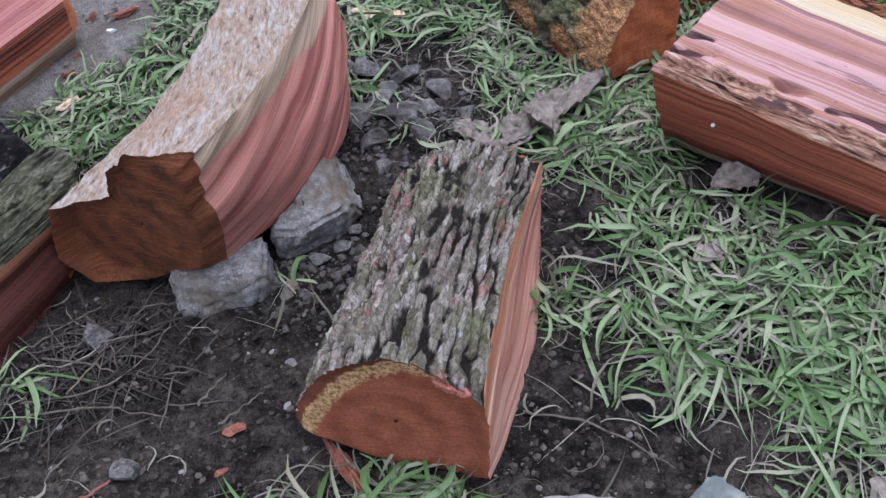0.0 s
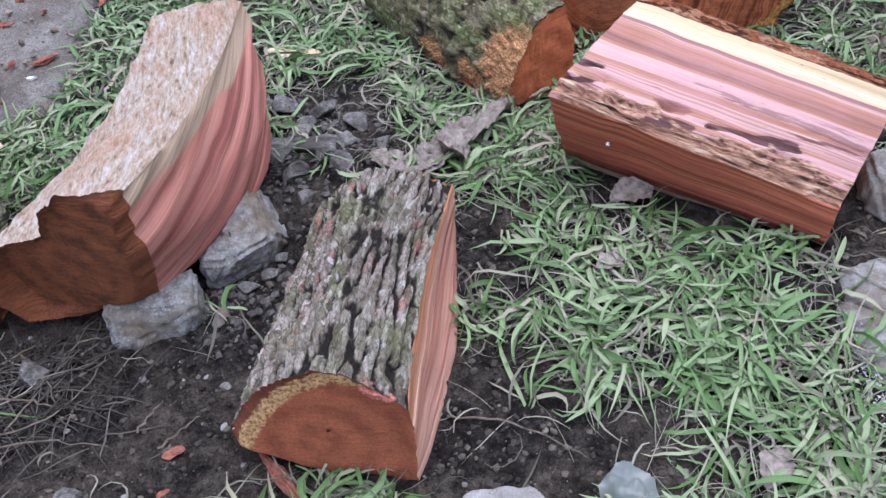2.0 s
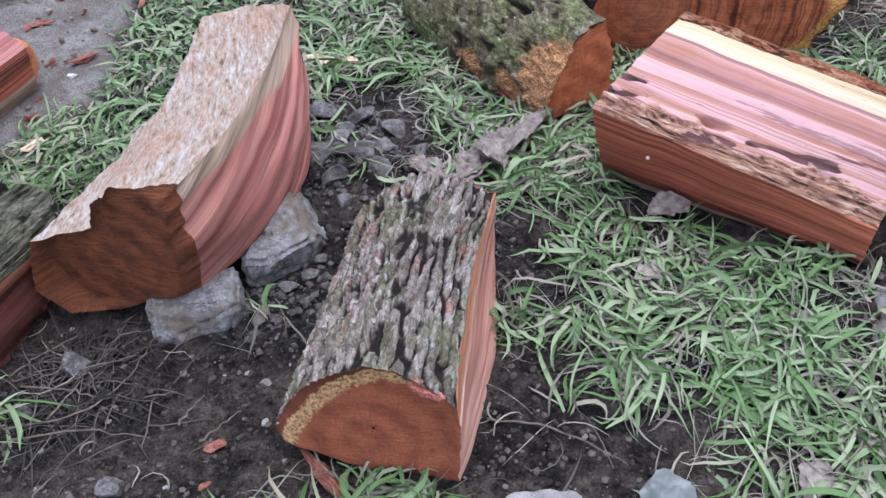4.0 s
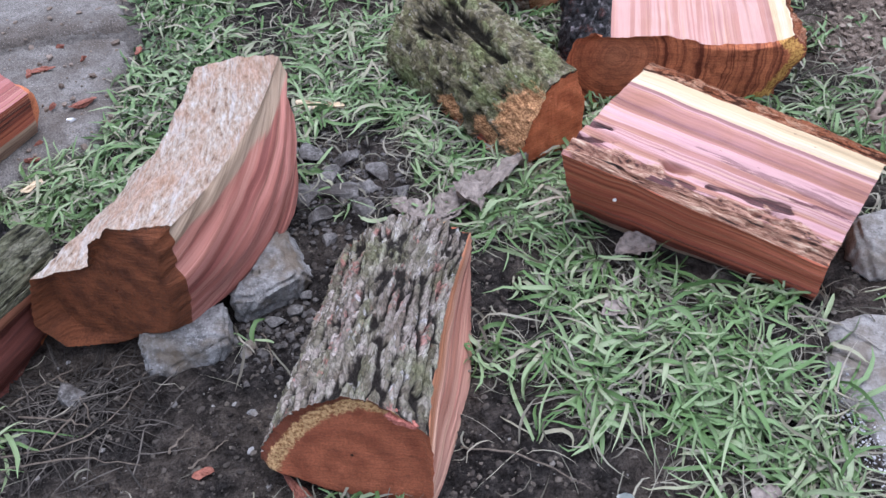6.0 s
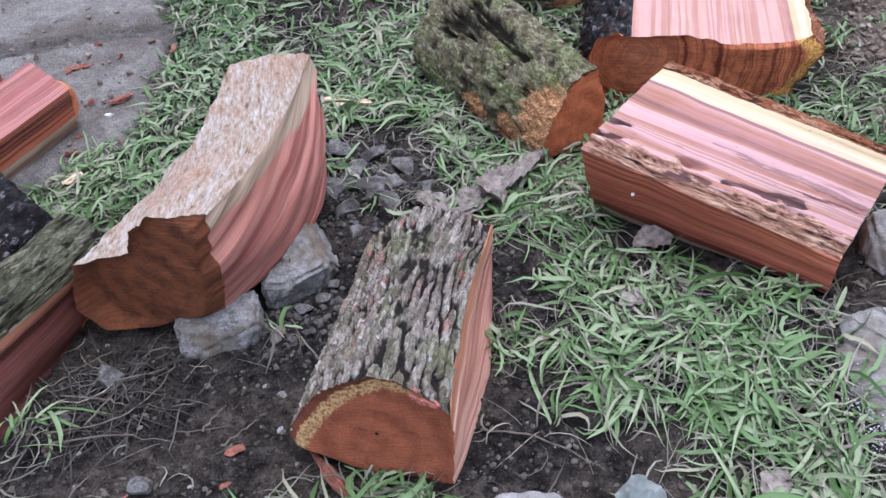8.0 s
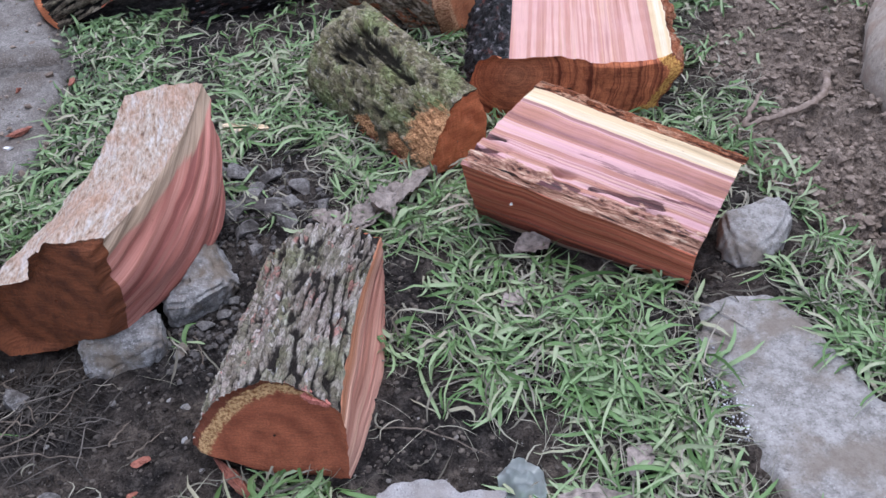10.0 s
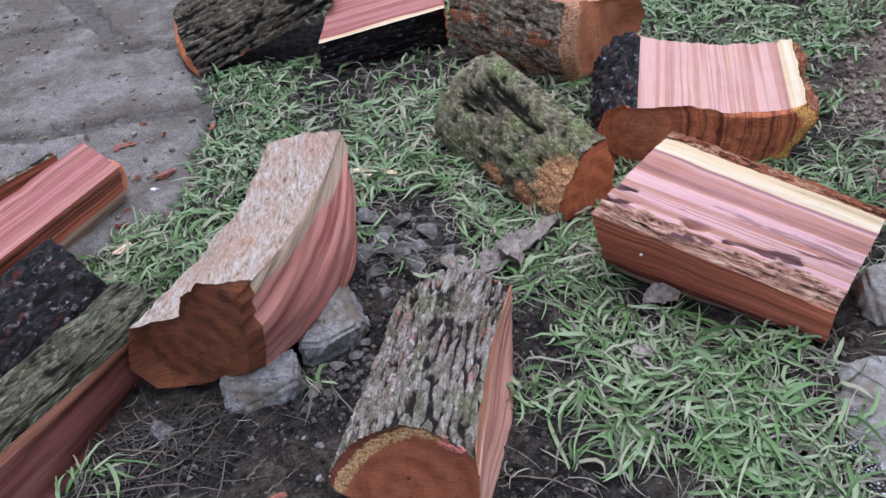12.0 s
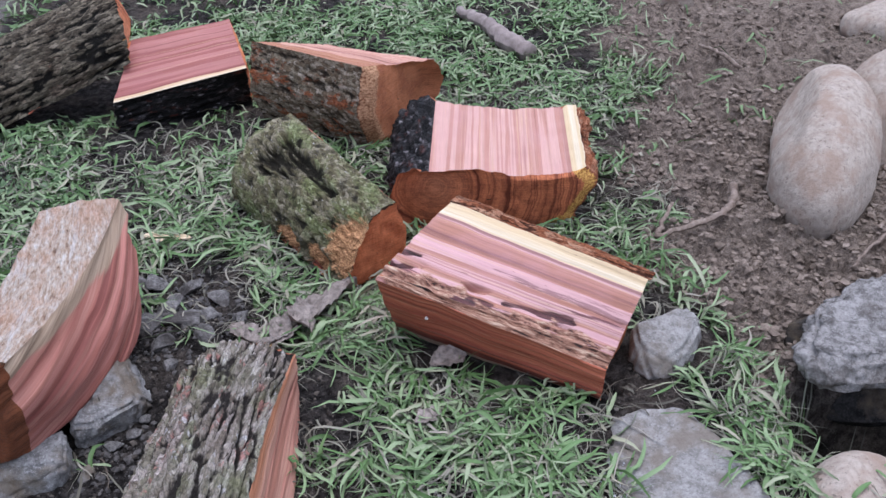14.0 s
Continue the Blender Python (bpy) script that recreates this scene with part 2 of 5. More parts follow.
def bark_mat(name, deep, tints, patch=None, patch_amount=0.0, lichen=0.0, flake=(150, 40), rough=0.9, areas=None, gloss=0.1):
    """Furrowed bark: flakes of several tints over cracks whose shade is put into the colour. 'furrow' is the height of
    the relief.
    """
    k = Mat(name, rough, gloss)
    h = k.attr("furrow")
    a = k.noise(k.vec((110, 55, 1)), 1.0, 6, 0.75)
    f = k.noise(k.vec((420, 150, 1)), 1.0, 5, 0.75)
    v = k.vec((flake[0], flake[1], 1))
    shift = k.n.new("ShaderNodeVectorMath")
    shift.operation = "MULTIPLY_ADD"
    warp = k.n.new("ShaderNodeTexNoise")
    k.l.new(v, warp.inputs["Vector"])
    warp.inputs["Scale"].default_value = 0.9
    warp.inputs["Detail"].default_value = 5
    k.l.new(warp.outputs["Color"], shift.inputs[0])
    shift.inputs[1].default_value = (2.2, 2.2, 0)
    k.l.new(v, shift.inputs[2])
    cell = k.voronoi(shift.outputs[0], 1.0, "F1", "Color")
    edge = k.voronoi(shift.outputs[0], 1.0, "DISTANCE_TO_EDGE")
    sep = k.n.new("ShaderNodeSeparateColor")
    k.l.new(cell, sep.inputs[0])
    pick = k.math("ADD", k.math("MULTIPLY", sep.outputs[0], 0.55), k.math("MULTIPLY", k.math("SUBTRACT", a, 0.28), 0.9))
    col = k.ramp(pick, [(q / (len(tints) - 1) * 0.8 + 0.1, c) for q, c in enumerate(tints)])
    if areas:
        zone = k.noise(k.vec((16, 9, 1)), 1.0, 6, 0.7)
        col = k.mix(1.0, col, k.ramp(zone, [(0.36, areas[0]), (0.48, areas[1]), (0.6, areas[2])]), "MULTIPLY")
    if patch:
        spot = k.noise(k.vec((34, 14, 1)), 1.0, 6, 0.75)
        col = k.mix(k.ramp(spot, [(0.62 - 0.2 * patch_amount, 0.0), (0.66 - 0.2 * patch_amount, 0.85)]), col, patch)
    if lichen:
        spot = k.noise(k.vec((75, 30, 1)), 1.0, 6, 0.75)
        col = k.mix(k.ramp(spot, [(0.63 - 0.2 * lichen, 0.0), (0.66 - 0.2 * lichen, 0.85)]), col, (0.5, 0.48, 0.48))
    # Furrow shading by colour: low relief blends towards the deep tone.
    crack_shade = k.ramp(k.math("MULTIPLY_ADD", a, 0.5, h), [(0.46, 0.97), (0.69, 0.0)])
    col = k.mix(crack_shade, col, deep)
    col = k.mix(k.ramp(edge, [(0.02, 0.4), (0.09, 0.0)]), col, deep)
    rotted = k.math("ADD", k.attr("decay"), k.math("MULTIPLY", k.math("SUBTRACT", a, 0.5), 1.2))
    col = k.mix(k.ramp(rotted, [(0.45, 0.0), (0.6, 1.0)]), col, k.ramp(f, [(0.38, (0.26, 0.11, 0.045)), (0.6, (0.68, 0.38, 0.19))]))
    col = k.mix(0.6, col, k.ramp(f, [(0.4, 0.18), (0.56, 1.0)]), "MULTIPLY")
    return k.done(col, k.bump(f, 0.9, 0.003, k.bump(edge, 0.5, 0.003, k.bump(a, 0.9, 0.006))))


def stone_mat(name, dark, light, speck=(0.5, 0.5, 0.5), grain=260.0, rough=0.9, stain=(0.12, 0.09, 0.06)):
    k = Mat(name, rough, 0.1)
    v = k.vec((1, 1, 1), "Object")
    big, mid, fine = k.noise(v, 12, 5, 0.6), k.noise(v, 55, 5, 0.7), k.noise(v, grain, 3, 0.7)
    col = k.ramp(mid, [(0.38, dark), (0.6, light)])
    col = k.mix(k.ramp(fine, [(0.55, 0.0), (0.7, 0.7)]), col, speck)
    col = k.mix(k.ramp(fine, [(0.3, 0.75), (0.42, 0.0)]), col, (dark[0] * 0.4, dark[1] * 0.4, dark[2] * 0.4))
    col = k.mix(k.ramp(big, [(0.48, 0.0), (0.62, 0.75)]), col, stain)
    return k.done(col, k.bump(fine, 0.6, 0.002, k.bump(mid, 0.7, 0.006)))


def plain_mat(name, c1, c2, scale=60.0, rough=0.7, source="Object"):
    k = Mat(name, rough)
    v = k.vec((1, 1, 1), source)
    n = k.noise(v, scale, 5, 0.65)
    return k.done(k.ramp(n, [(0.32, c1), (0.68, c2)]), k.bump(n, 0.4, 0.002))


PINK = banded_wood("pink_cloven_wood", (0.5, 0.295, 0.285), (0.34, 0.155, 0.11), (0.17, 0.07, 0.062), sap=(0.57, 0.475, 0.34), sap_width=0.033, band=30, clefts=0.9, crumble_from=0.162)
PINK_THIN = banded_wood("pink_cloven_wood_thin_sapwood", (0.36, 0.15, 0.13), (0.26, 0.085, 0.07), (0.17, 0.046, 0.038), sap=(0.6, 0.47, 0.33), sap_width=0.018, band=24)
PINK_SIDE = split_wood("pink_twisted_wood", (0.46, 0.195, 0.155), (0.34, 0.12, 0.092), (0.17, 0.05, 0.04), sap=(0.4, 0.3, 0.22), sap_width=0.036, streak=30, contrast=0.7, tan=0.12)
# Wet red wood, its colour taken darker to hold the deep shade there.
WET_RED_SHADED = split_wood("wet_red_cloven_wood_shaded", (0.11, 0.031, 0.022), (0.066, 0.018, 0.013), (0.02, 0.006, 0.0055), sap=(0.24, 0.1, 0.06), sap_width=0.02, streak=30, contrast=0.75, tan=0.0)
PINK_WIDE = banded_wood("pink_cloven_wood_even", (0.49, 0.285, 0.24), (0.38, 0.185, 0.14), (0.26, 0.11, 0.085), sap_width=0.034, band=26, line=0.45)
RED_SIDE = split_wood("red_brown_cloven_wood", (0.44, 0.13, 0.07), (0.28, 0.07, 0.036), (0.05, 0.015, 0.01), sap_width=0.0, streak=85, contrast=0.95, tan=0.0)
RED_LAYERS = banded_wood("red_brown_layered_wood", (0.42, 0.125, 0.065), (0.25, 0.062, 0.034), (0.08, 0.022, 0.014), sap_width=0.001, band=62, rough=0.65)
PLANK = banded_wood("mauve_red_smooth_wood", (0.34, 0.135, 0.12), (0.25, 0.08, 0.065), (0.15, 0.042, 0.034), sap_width=0.001, band=20, line=0.4)
ORANGE_SIDE = split_wood("orange_pink_cloven_wood", (0.5, 0.27, 0.2), (0.39, 0.165, 0.12), (0.1, 0.032, 0.024), sap=(0.36, 0.155, 0.085), sap_width=0.085, streak=40, contrast=0.7)
BUFF = split_wood("buff_sapwood", (0.42, 0.315, 0.225), (0.34, 0.23, 0.155), (0.16, 0.09, 0.06), streak=45, contrast=0.8)
END_A = end_grain("sawn_red_brown_end", (0.36, 0.112, 0.056), (0.24, 0.066, 0.033), (0.62, 0.39, 0.19), (0.15, 0.045, 0.023), 0.018, 0.014, ring_mix=0.22)
END_B = end_grain("sawn_dark_brown_end", (0.2, 0.066, 0.028), (0.06, 0.02, 0.01), (0.2, 0.1, 0.05), (0.09, 0.04, 0.02), 0.0, 0.004, saw=1.0)
END_E = end_grain("ringed_orange_brown_end", (0.5, 0.16, 0.068), (0.17, 0.042, 0.02), (0.6, 0.33, 0.09), (0.2, 0.06, 0.03), 0.026, 0.006, ring=220, saw=0.1, ring_mix=0.1, bands=62.0)
END_F = end_grain("tan_and_orange_end", (0.42, 0.16, 0.075), (0.27, 0.09, 0.042), (0.5, 0.29, 0.165), (0.14, 0.05, 0.025), 0.045, 0.004, ring=70, saw=0.3, ring_mix=0.25)
END_C = end_grain("brown_rough_end", (0.62, 0.21, 0.09), (0.38, 0.108, 0.046), (0.3, 0.15, 0.07), (0.05, 0.03, 0.02), 0.0, 0.006)
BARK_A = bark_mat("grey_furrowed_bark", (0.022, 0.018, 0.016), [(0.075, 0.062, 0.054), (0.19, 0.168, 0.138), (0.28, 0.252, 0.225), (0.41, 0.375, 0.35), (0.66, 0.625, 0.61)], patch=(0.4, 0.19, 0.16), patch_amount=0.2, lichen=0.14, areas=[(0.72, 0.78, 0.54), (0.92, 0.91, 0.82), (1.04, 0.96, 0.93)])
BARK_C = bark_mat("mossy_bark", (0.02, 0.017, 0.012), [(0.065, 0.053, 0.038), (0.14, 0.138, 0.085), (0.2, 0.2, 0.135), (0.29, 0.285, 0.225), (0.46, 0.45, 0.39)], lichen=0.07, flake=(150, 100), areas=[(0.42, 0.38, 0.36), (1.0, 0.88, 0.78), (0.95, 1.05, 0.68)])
BARK_F = bark_mat("brown_scaly_bark", (0.02, 0.014, 0.01), [(0.06, 0.04, 0.027), (0.16, 0.115, 0.075), (0.22, 0.18, 0.125), (0.34, 0.28, 0.215), (0.5, 0.43, 0.35)], patch=(0.3, 0.085, 0.03), patch_amount=0.42, flake=(130, 90))
BARK_I = bark_mat("dark_furrowed_bark", (0.006, 0.0055, 0.005), [(0.03, 0.024, 0.02), (0.075, 0.063, 0.05), (0.13, 0.112, 0.09), (0.22, 0.19, 0.155), (0.36, 0.31, 0.26)], patch=(0.14, 0.05, 0.03), patch_amount=0.0, areas=[(0.7, 0.62, 0.55), (0.95, 0.92, 0.82), (1.0, 0.98, 0.9)])
# Brightest tint stands for glints on the black bark, put into the colour.
BARK_M = bark_mat("blackened_bark_glints", (0.002, 0.002, 0.002), [(0.003, 0.0028, 0.003), (0.006, 0.0055, 0.0058), (0.014, 0.012, 0.012), (0.04, 0.034, 0.034), (0.38, 0.34, 0.35)], patch=(0.1, 0.028, 0.018), patch_amount=0.16, lichen=-0.03, flake=(120, 90), rough=0.5, gloss=0.12)
BARK_N = bark_mat("grey_green_bark", (0.01, 0.009, 0.007), [(0.03, 0.027, 0.022), (0.068, 0.065, 0.046), (0.115, 0.11, 0.085), (0.19, 0.18, 0.15), (0.34, 0.32, 0.28)], areas=[(0.9, 0.8, 0.7), (0.9, 0.95, 0.75), (1.0, 1.0, 0.9)])
RIND = bark_mat("rusty_torn_rind", (0.05, 0.018, 0.01), [(0.1, 0.034, 0.018), (0.24, 0.08, 0.036), (0.32, 0.12, 0.06), (0.4, 0.2, 0.12), (0.5, 0.33, 0.22)], flake=(150, 40))
k = Mat("pale_hewn_wood", 0.85)
w_a, w_b, w_f = k.noise(k.vec((120, 32, 1)), 1.0, 6, 0.75), k.noise(k.vec((16, 6, 1)), 1.0, 5, 0.65), k.noise(k.vec((330, 90, 1)), 1.0, 4, 0.7)
w_col = k.ramp(w_a, [(0.35, (0.11, 0.06, 0.04)), (0.43, (0.27, 0.19, 0.135)), (0.54, (0.36, 0.295, 0.24)), (0.67, (0.46, 0.435, 0.405))])
w_col = k.mix(k.ramp(w_b, [(0.45, 0.0), (0.62, 0.6)]), w_col, (0.33, 0.185, 0.12))
w_col = k.mix(k.ramp(k.noise(k.vec((60, 6, 1)), 1.0, 5, 0.7), [(0.56, 0.0), (0.64, 0.6)]), w_col, (0.43, 0.405, 0.385))
w_col = k.mix(0.5, w_col, k.ramp(w_f, [(0.38, 0.35), (0.56, 1.0)]), "MULTIPLY")
WORN = k.done(w_col, k.bump(w_f, 0.7, 0.002, k.bump(w_a, 0.8, 0.004)))
k = Mat("crumbling_decayed_wood", 0.9)
r_a, r_f = k.noise(k.vec((190, 20, 1)), 1.0, 6, 0.75, 0.4), k.noise(k.vec((380, 120, 1)), 1.0, 4, 0.7)
r_b = k.noise(k.vec((30, 8, 1)), 1.0, 4, 0.65)
r_col = k.ramp(r_a, [(0.38, (0.012, 0.008, 0.007)), (0.46, (0.16, 0.07, 0.045)), (0.56, (0.34, 0.19, 0.13)), (0.64, (0.55, 0.4, 0.29))])
r_col = k.mix(k.ramp(r_b, [(0.55, 0.0), (0.62, 0.6)]), r_col, k.ramp(r_f, [(0.35, (0.22, 0.085, 0.07)), (0.65, (0.5, 0.26, 0.24))]))
ROT = k.done(r_col, k.bump(r_f, 0.7, 0.002, k.bump(r_a, 1.0, 0.006)))
DIRTY = stone_mat("mud_covered_stone", (0.1, 0.092, 0.087), (0.25, 0.235, 0.225), speck=(0.33, 0.32, 0.31), stain=(0.06, 0.048, 0.04))
SUNKEN = stone_mat("earthy_dark_stone", (0.06, 0.056, 0.053), (0.17, 0.16, 0.153), speck=(0.26, 0.25, 0.245), stain=(0.04, 0.034, 0.03))
# Rubble grey is set lower to include the shade under the curved log.
STONE = stone_mat("grey_rubble", (0.115, 0.11, 0.106), (0.25, 0.243, 0.236), speck=(0.42, 0.41, 0.41))
SUNK = stone_mat("mud_stained_concrete", (0.15, 0.14, 0.13), (0.265, 0.253, 0.24), speck=(0.35, 0.34, 0.33), stain=(0.14, 0.114, 0.09))
CONCRETE = stone_mat("pale_concrete", (0.2, 0.187, 0.18), (0.28, 0.267, 0.26), speck=(0.42, 0.41, 0.405), grain=380, stain=(0.21, 0.19, 0.175))
BOULDER = stone_mat("smooth_mud_stained_stone", (0.26, 0.212, 0.175), (0.35, 0.298, 0.252), speck=(0.37, 0.322, 0.28), grain=120, stain=(0.24, 0.17, 0.13))

# ---- builders ----


def mesh_object(name, verts, faces, material, parent=None, smooth=True, label="", uv=None, attrs=()):
    me = bpy.data.meshes.new(name)
    me.from_pydata([tuple(v) for v in verts], [], [tuple(int(i) for i in f) for f in faces])
    me.materials.append(material)
    if uv is not None:
        layer = me.uv_layers.new(name="UVMap")
        loops = np.empty(len(me.loops), np.int32)
        me.loops.foreach_get("vertex_index", loops)
        layer.data.foreach_set("uv", np.asarray(uv, np.float32)[loops].ravel())
    for key, values in attrs:
        at = me.attributes.new(key, "FLOAT", "POINT")
        at.data.foreach_set("value", np.asarray(values, np.float32).ravel())
    if smooth:
        me.polygons.foreach_set("use_smooth", np.ones(len(me.polygons), bool))
    me.update()
    ob = new(name, me)
    if parent is not None:
        ob.parent = parent
    if label:
        ob["label"] = label
    return ob


def quads(nu, nv):
    i = np.arange(nu * nv).reshape(nu, nv)
    return np.stack([i[:-1, :-1], i[1:, :-1], i[1:, 1:], i[:-1, 1:]], -1).reshape(-1, 4)


def cells(x, y, seed):
    """Uneven cells: how far a point lies from the border of its cell, and a number for the cell."""
    a, b = np.floor(x).astype(np.int64), np.floor(y).astype(np.int64)
    k = np.full(x.shape, int(seed * 13), np.int64)
    near, second, tag = np.full(x.shape, 9.0), np.full(x.shape, 9.0), np.zeros(x.shape)
    for di in (-1, 0, 1):
        for dj in (-1, 0, 1):
            d = np.hypot(a + di + hash3(a + di, b + dj, k) - x, b + dj + hash3(a + di, b + dj, k + 7) - y)
            second = np.minimum(second, np.maximum(d, near))
            tag = np.where(d < near, hash3(a + di, b + dj, k + 19), tag)
            near = np.minimum(near, d)
    return second - near, tag


def furrows(s, l, seed, coarse=1.0):
    """Height of bark relief, 0 in the cracks to 1 on the plates: long ridges broken across into scales."""
    w = fbm(s * 34 * coarse, l * 26 * coarse, seed, 3) - 0.5
    w2 = fbm(s * 9, l * 7, seed + 5.5, 3) - 0.5
    x, y = (s + 0.02 * w + 0.022 * w2) * 64 * coarse, l * 6.0 * coarse + 0.9 * w
    gap, tall = cells(x, y, seed)
    gap_in, tall_in = cells(x * 1.9 + 1.3 * w, y * 5.5 + 2.2 * w, seed + 2)
    open_in = sstep(0.28, 0.5, fbm(s * 30, l * 22, seed + 23, 2))
    ridge, scale = 1 - (1 - sstep(0.02, 0.4, gap)) * (0.4 + 0.6 * open_in), 1 - (1 - sstep(0.0, 0.22, gap_in)) * (1 - 0.6 * open_in)
    fine = fbm(s * 300, l * 150, seed, 3)
    flake = fbm(s * 110 * coarse + 2 * w, l * 62 * coarse, seed + 17, 3)
    return np.clip(ridge * (0.36 + 0.2 * tall + scale * (0.1 + 0.1 * tall_in)) + 0.5 * (fine - 0.45) + 0.5 * (flake - 0.45) + 0.1 * w2 + 0.04, 0, 1.25)


BARKS = {"bark"}
FOOT = []


def hull(points):
    """The outline of points in plan."""
    pts = sorted(map(tuple, points))
    out = []
    for run in (pts, pts[::-1]):
        side = []
        for p in run:
            while len(side) > 1 and (side[-1][0] - side[-2][0]) * (p[1] - side[-2][1]) - (side[-1][1] - side[-2][1]) * (p[0] - side[-2][0]) <= 0:
                side.pop()
            side.append(p)
        out += side[:-1]
    return np.array(out)


def signed(poly, X, Y):
    """Distance inside (+) or outside (-) an outline in plan."""
    d, inside = np.full(X.shape, 1e9), np.zeros(X.shape, bool)
    for a, c in zip(poly, np.roll(poly, -1, 0)):
        e = c - a
        t = np.clip(((X - a[0]) * e[0] + (Y - a[1]) * e[1]) / (e @ e + 1e-12), 0, 1)
        d = np.minimum(d, np.hypot(X - a[0] - t * e[0], Y - a[1] - t * e[1]))
        inside ^= ((a[1] > Y) != (c[1] > Y)) & (X < (c[0] - a[0]) * (Y - a[1]) / (c[1] - a[1] + 1e-12) + a[0])
    return np.where(inside, d, -d)



def wood_log(name, near, far, kinds, mats, label, step=0.004, bend=(0, 0, 0), seed=1.0, bark_amp=0.007, coarse=1.0, pith=None, ends=(None, None), end_names=("end_face", "end_face"), grain_amp=0.0025, ragged=0.006, category="log", rim_edges=None, decay=None, grain=(70, 3.5), scales=0.0, twist=0.0, clefts=(), crumble_from=0.0):
    """A piece of firewood lofted from a near end to a far end. kinds: part name of each side; mats: material and sort of each part."""
    near, far = np.array(near, float), np.array(far, float)
    n = len(near)
    sort = [mats[k][1] for k in kinds]
    counts = [max(2, int(math.ceil(max(np.linalg.norm(near[(i + 1) % n] - near[i]), np.linalg.norm(far[(i + 1) % n] - far[i])) / step))) for i in range(n)]

    def ring(p):
        out = []
        for i in range(n):
            a, b = p[i], p[(i + 1) % n]
            same = lambda q: sort[q % n] in BARKS and sort[i] in BARKS  # noqa: E731
            pre = p[i - 1] if same(i - 1) else 2 * a - b
            nxt = p[(i + 2) % n] if same(i + 1) else 2 * b - a
            t = np.linspace(0, 1, counts[i], endpoint=False)[:, None]
            out.append(0.5 * (2 * a + (b - pre) * t + (2 * pre - 5 * a + 4 * b - nxt) * t**2 + (3 * a - pre - 3 * b + nxt) * t**3))
        return np.concatenate(out)

    r0, r1 = ring(near), ring(far)
    length = np.linalg.norm(far.mean(0) - near.mean(0))
    nu = max(8, int(length / step))
    u = np.linspace(0, 1, nu)[:, None, None]
    bow = np.array(bend, float)
    if bow.ndim == 2:
        bow = np.concatenate([bow[i] + (bow[(i + 1) % n] - bow[i]) * np.linspace(0, 1, counts[i], endpoint=False)[:, None] for i in range(n)])
    grid = r0 * (1 - u) + r1 * u + 4 * u * (1 - u) * bow
    nv = grid.shape[1]
    du = np.gradient(grid, axis=0)
    dv = np.roll(grid, -1, 1) - np.roll(grid, 1, 1)
    nrm = np.cross(dv, du)
    nrm /= np.linalg.norm(nrm, axis=2, keepdims=True) + 1e-9
    if ((grid - grid.mean(1, keepdims=True)) * nrm).sum() < 0:
        nrm = -nrm
    seg = np.linalg.norm(np.roll(grid, -1, 1) - grid, axis=2).mean(0)
    arc = np.concatenate([[0], np.cumsum(seg)])[:-1]
    total = seg.sum()
    edge_of = np.concatenate([np.full(c, i) for i, c in enumerate(counts)])
    starts = np.concatenate([[0], np.cumsum(counts)])[:-1]
    gap = np.full(nv, 1.0)
    for i in range(n):
        if kinds[i] != kinds[i - 1]:
            d = np.abs(arc - arc[starts[i]])
            gap = np.minimum(gap, np.minimum(d, total - d))
    fade = sstep(0, 0.012, gap)
    rim = np.full(nv, 1.0)
    barks = np.array([sort[e] in BARKS if rim_edges is None else e in rim_edges for e in edge_of])
    for j in np.nonzero(barks)[0]:
        d = np.abs(arc - arc[j])
        rim = np.minimum(rim, np.minimum(d, total - d))
    S, L = np.broadcast_to(arc, (nu, nv)), np.broadcast_to(u[:, :, 0] * length, (nu, nv))
    shown = np.array([0 if sort[e] in BARKS else 1 if sort[e] == "split" else 3 if sort[e] == "hewn" else 2 for e in edge_of])
    h = furrows(S, L, seed * 7.7, coarse)
    if scales:
        h = h * (1 - scales) + scales * np.clip(0.62 + 1.7 * (fbm(S * 55, L * 42, seed + 31, 4) - 0.5), 0, 1.2)
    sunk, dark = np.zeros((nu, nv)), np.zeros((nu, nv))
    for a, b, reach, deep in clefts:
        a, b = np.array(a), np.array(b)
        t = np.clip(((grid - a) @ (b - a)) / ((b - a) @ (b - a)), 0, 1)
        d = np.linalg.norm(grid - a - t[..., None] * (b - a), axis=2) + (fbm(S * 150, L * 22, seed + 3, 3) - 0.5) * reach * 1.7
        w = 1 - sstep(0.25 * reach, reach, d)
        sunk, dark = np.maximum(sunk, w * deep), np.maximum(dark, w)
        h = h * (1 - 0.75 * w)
    T = S - twist * L
    wood = fbm(T * grain[0], L * grain[1], seed, 2) - 0.5 + 0.3 * (vnoise(T * grain[0] * 2.1, L * grain[1] * 3.4, seed + 2) - 0.5)
    crumble = fbm(S * 90, L * 45, seed, 4) - 0.5 + 0.9 * (vnoise(S * 130, L * 22, seed) > 0.62) * -0.5
    hewn = 1.4 * (fbm(S * 70, L * 38, seed + 6, 4) - 0.5) + 0.5 * (vnoise(S * 210 + 3 * wood, L * 60, seed) - 0.5)
    disp = np.where(shown == 3, hewn * 0.006, 0) + np.where(shown == 3, 0, 1) * np.where(shown == 0, (h - 0.6) * bark_amp * (0.35 + 0.65 * fade) * (1 - 0.6 * np.exp(-u[:, :, 0] * length / 0.014)), np.where(shown == 1, wood * grain_amp * 2.2 * (0.3 + 0.7 * fade), crumble * 0.016 * (0.35 + 0.65 * fade)))
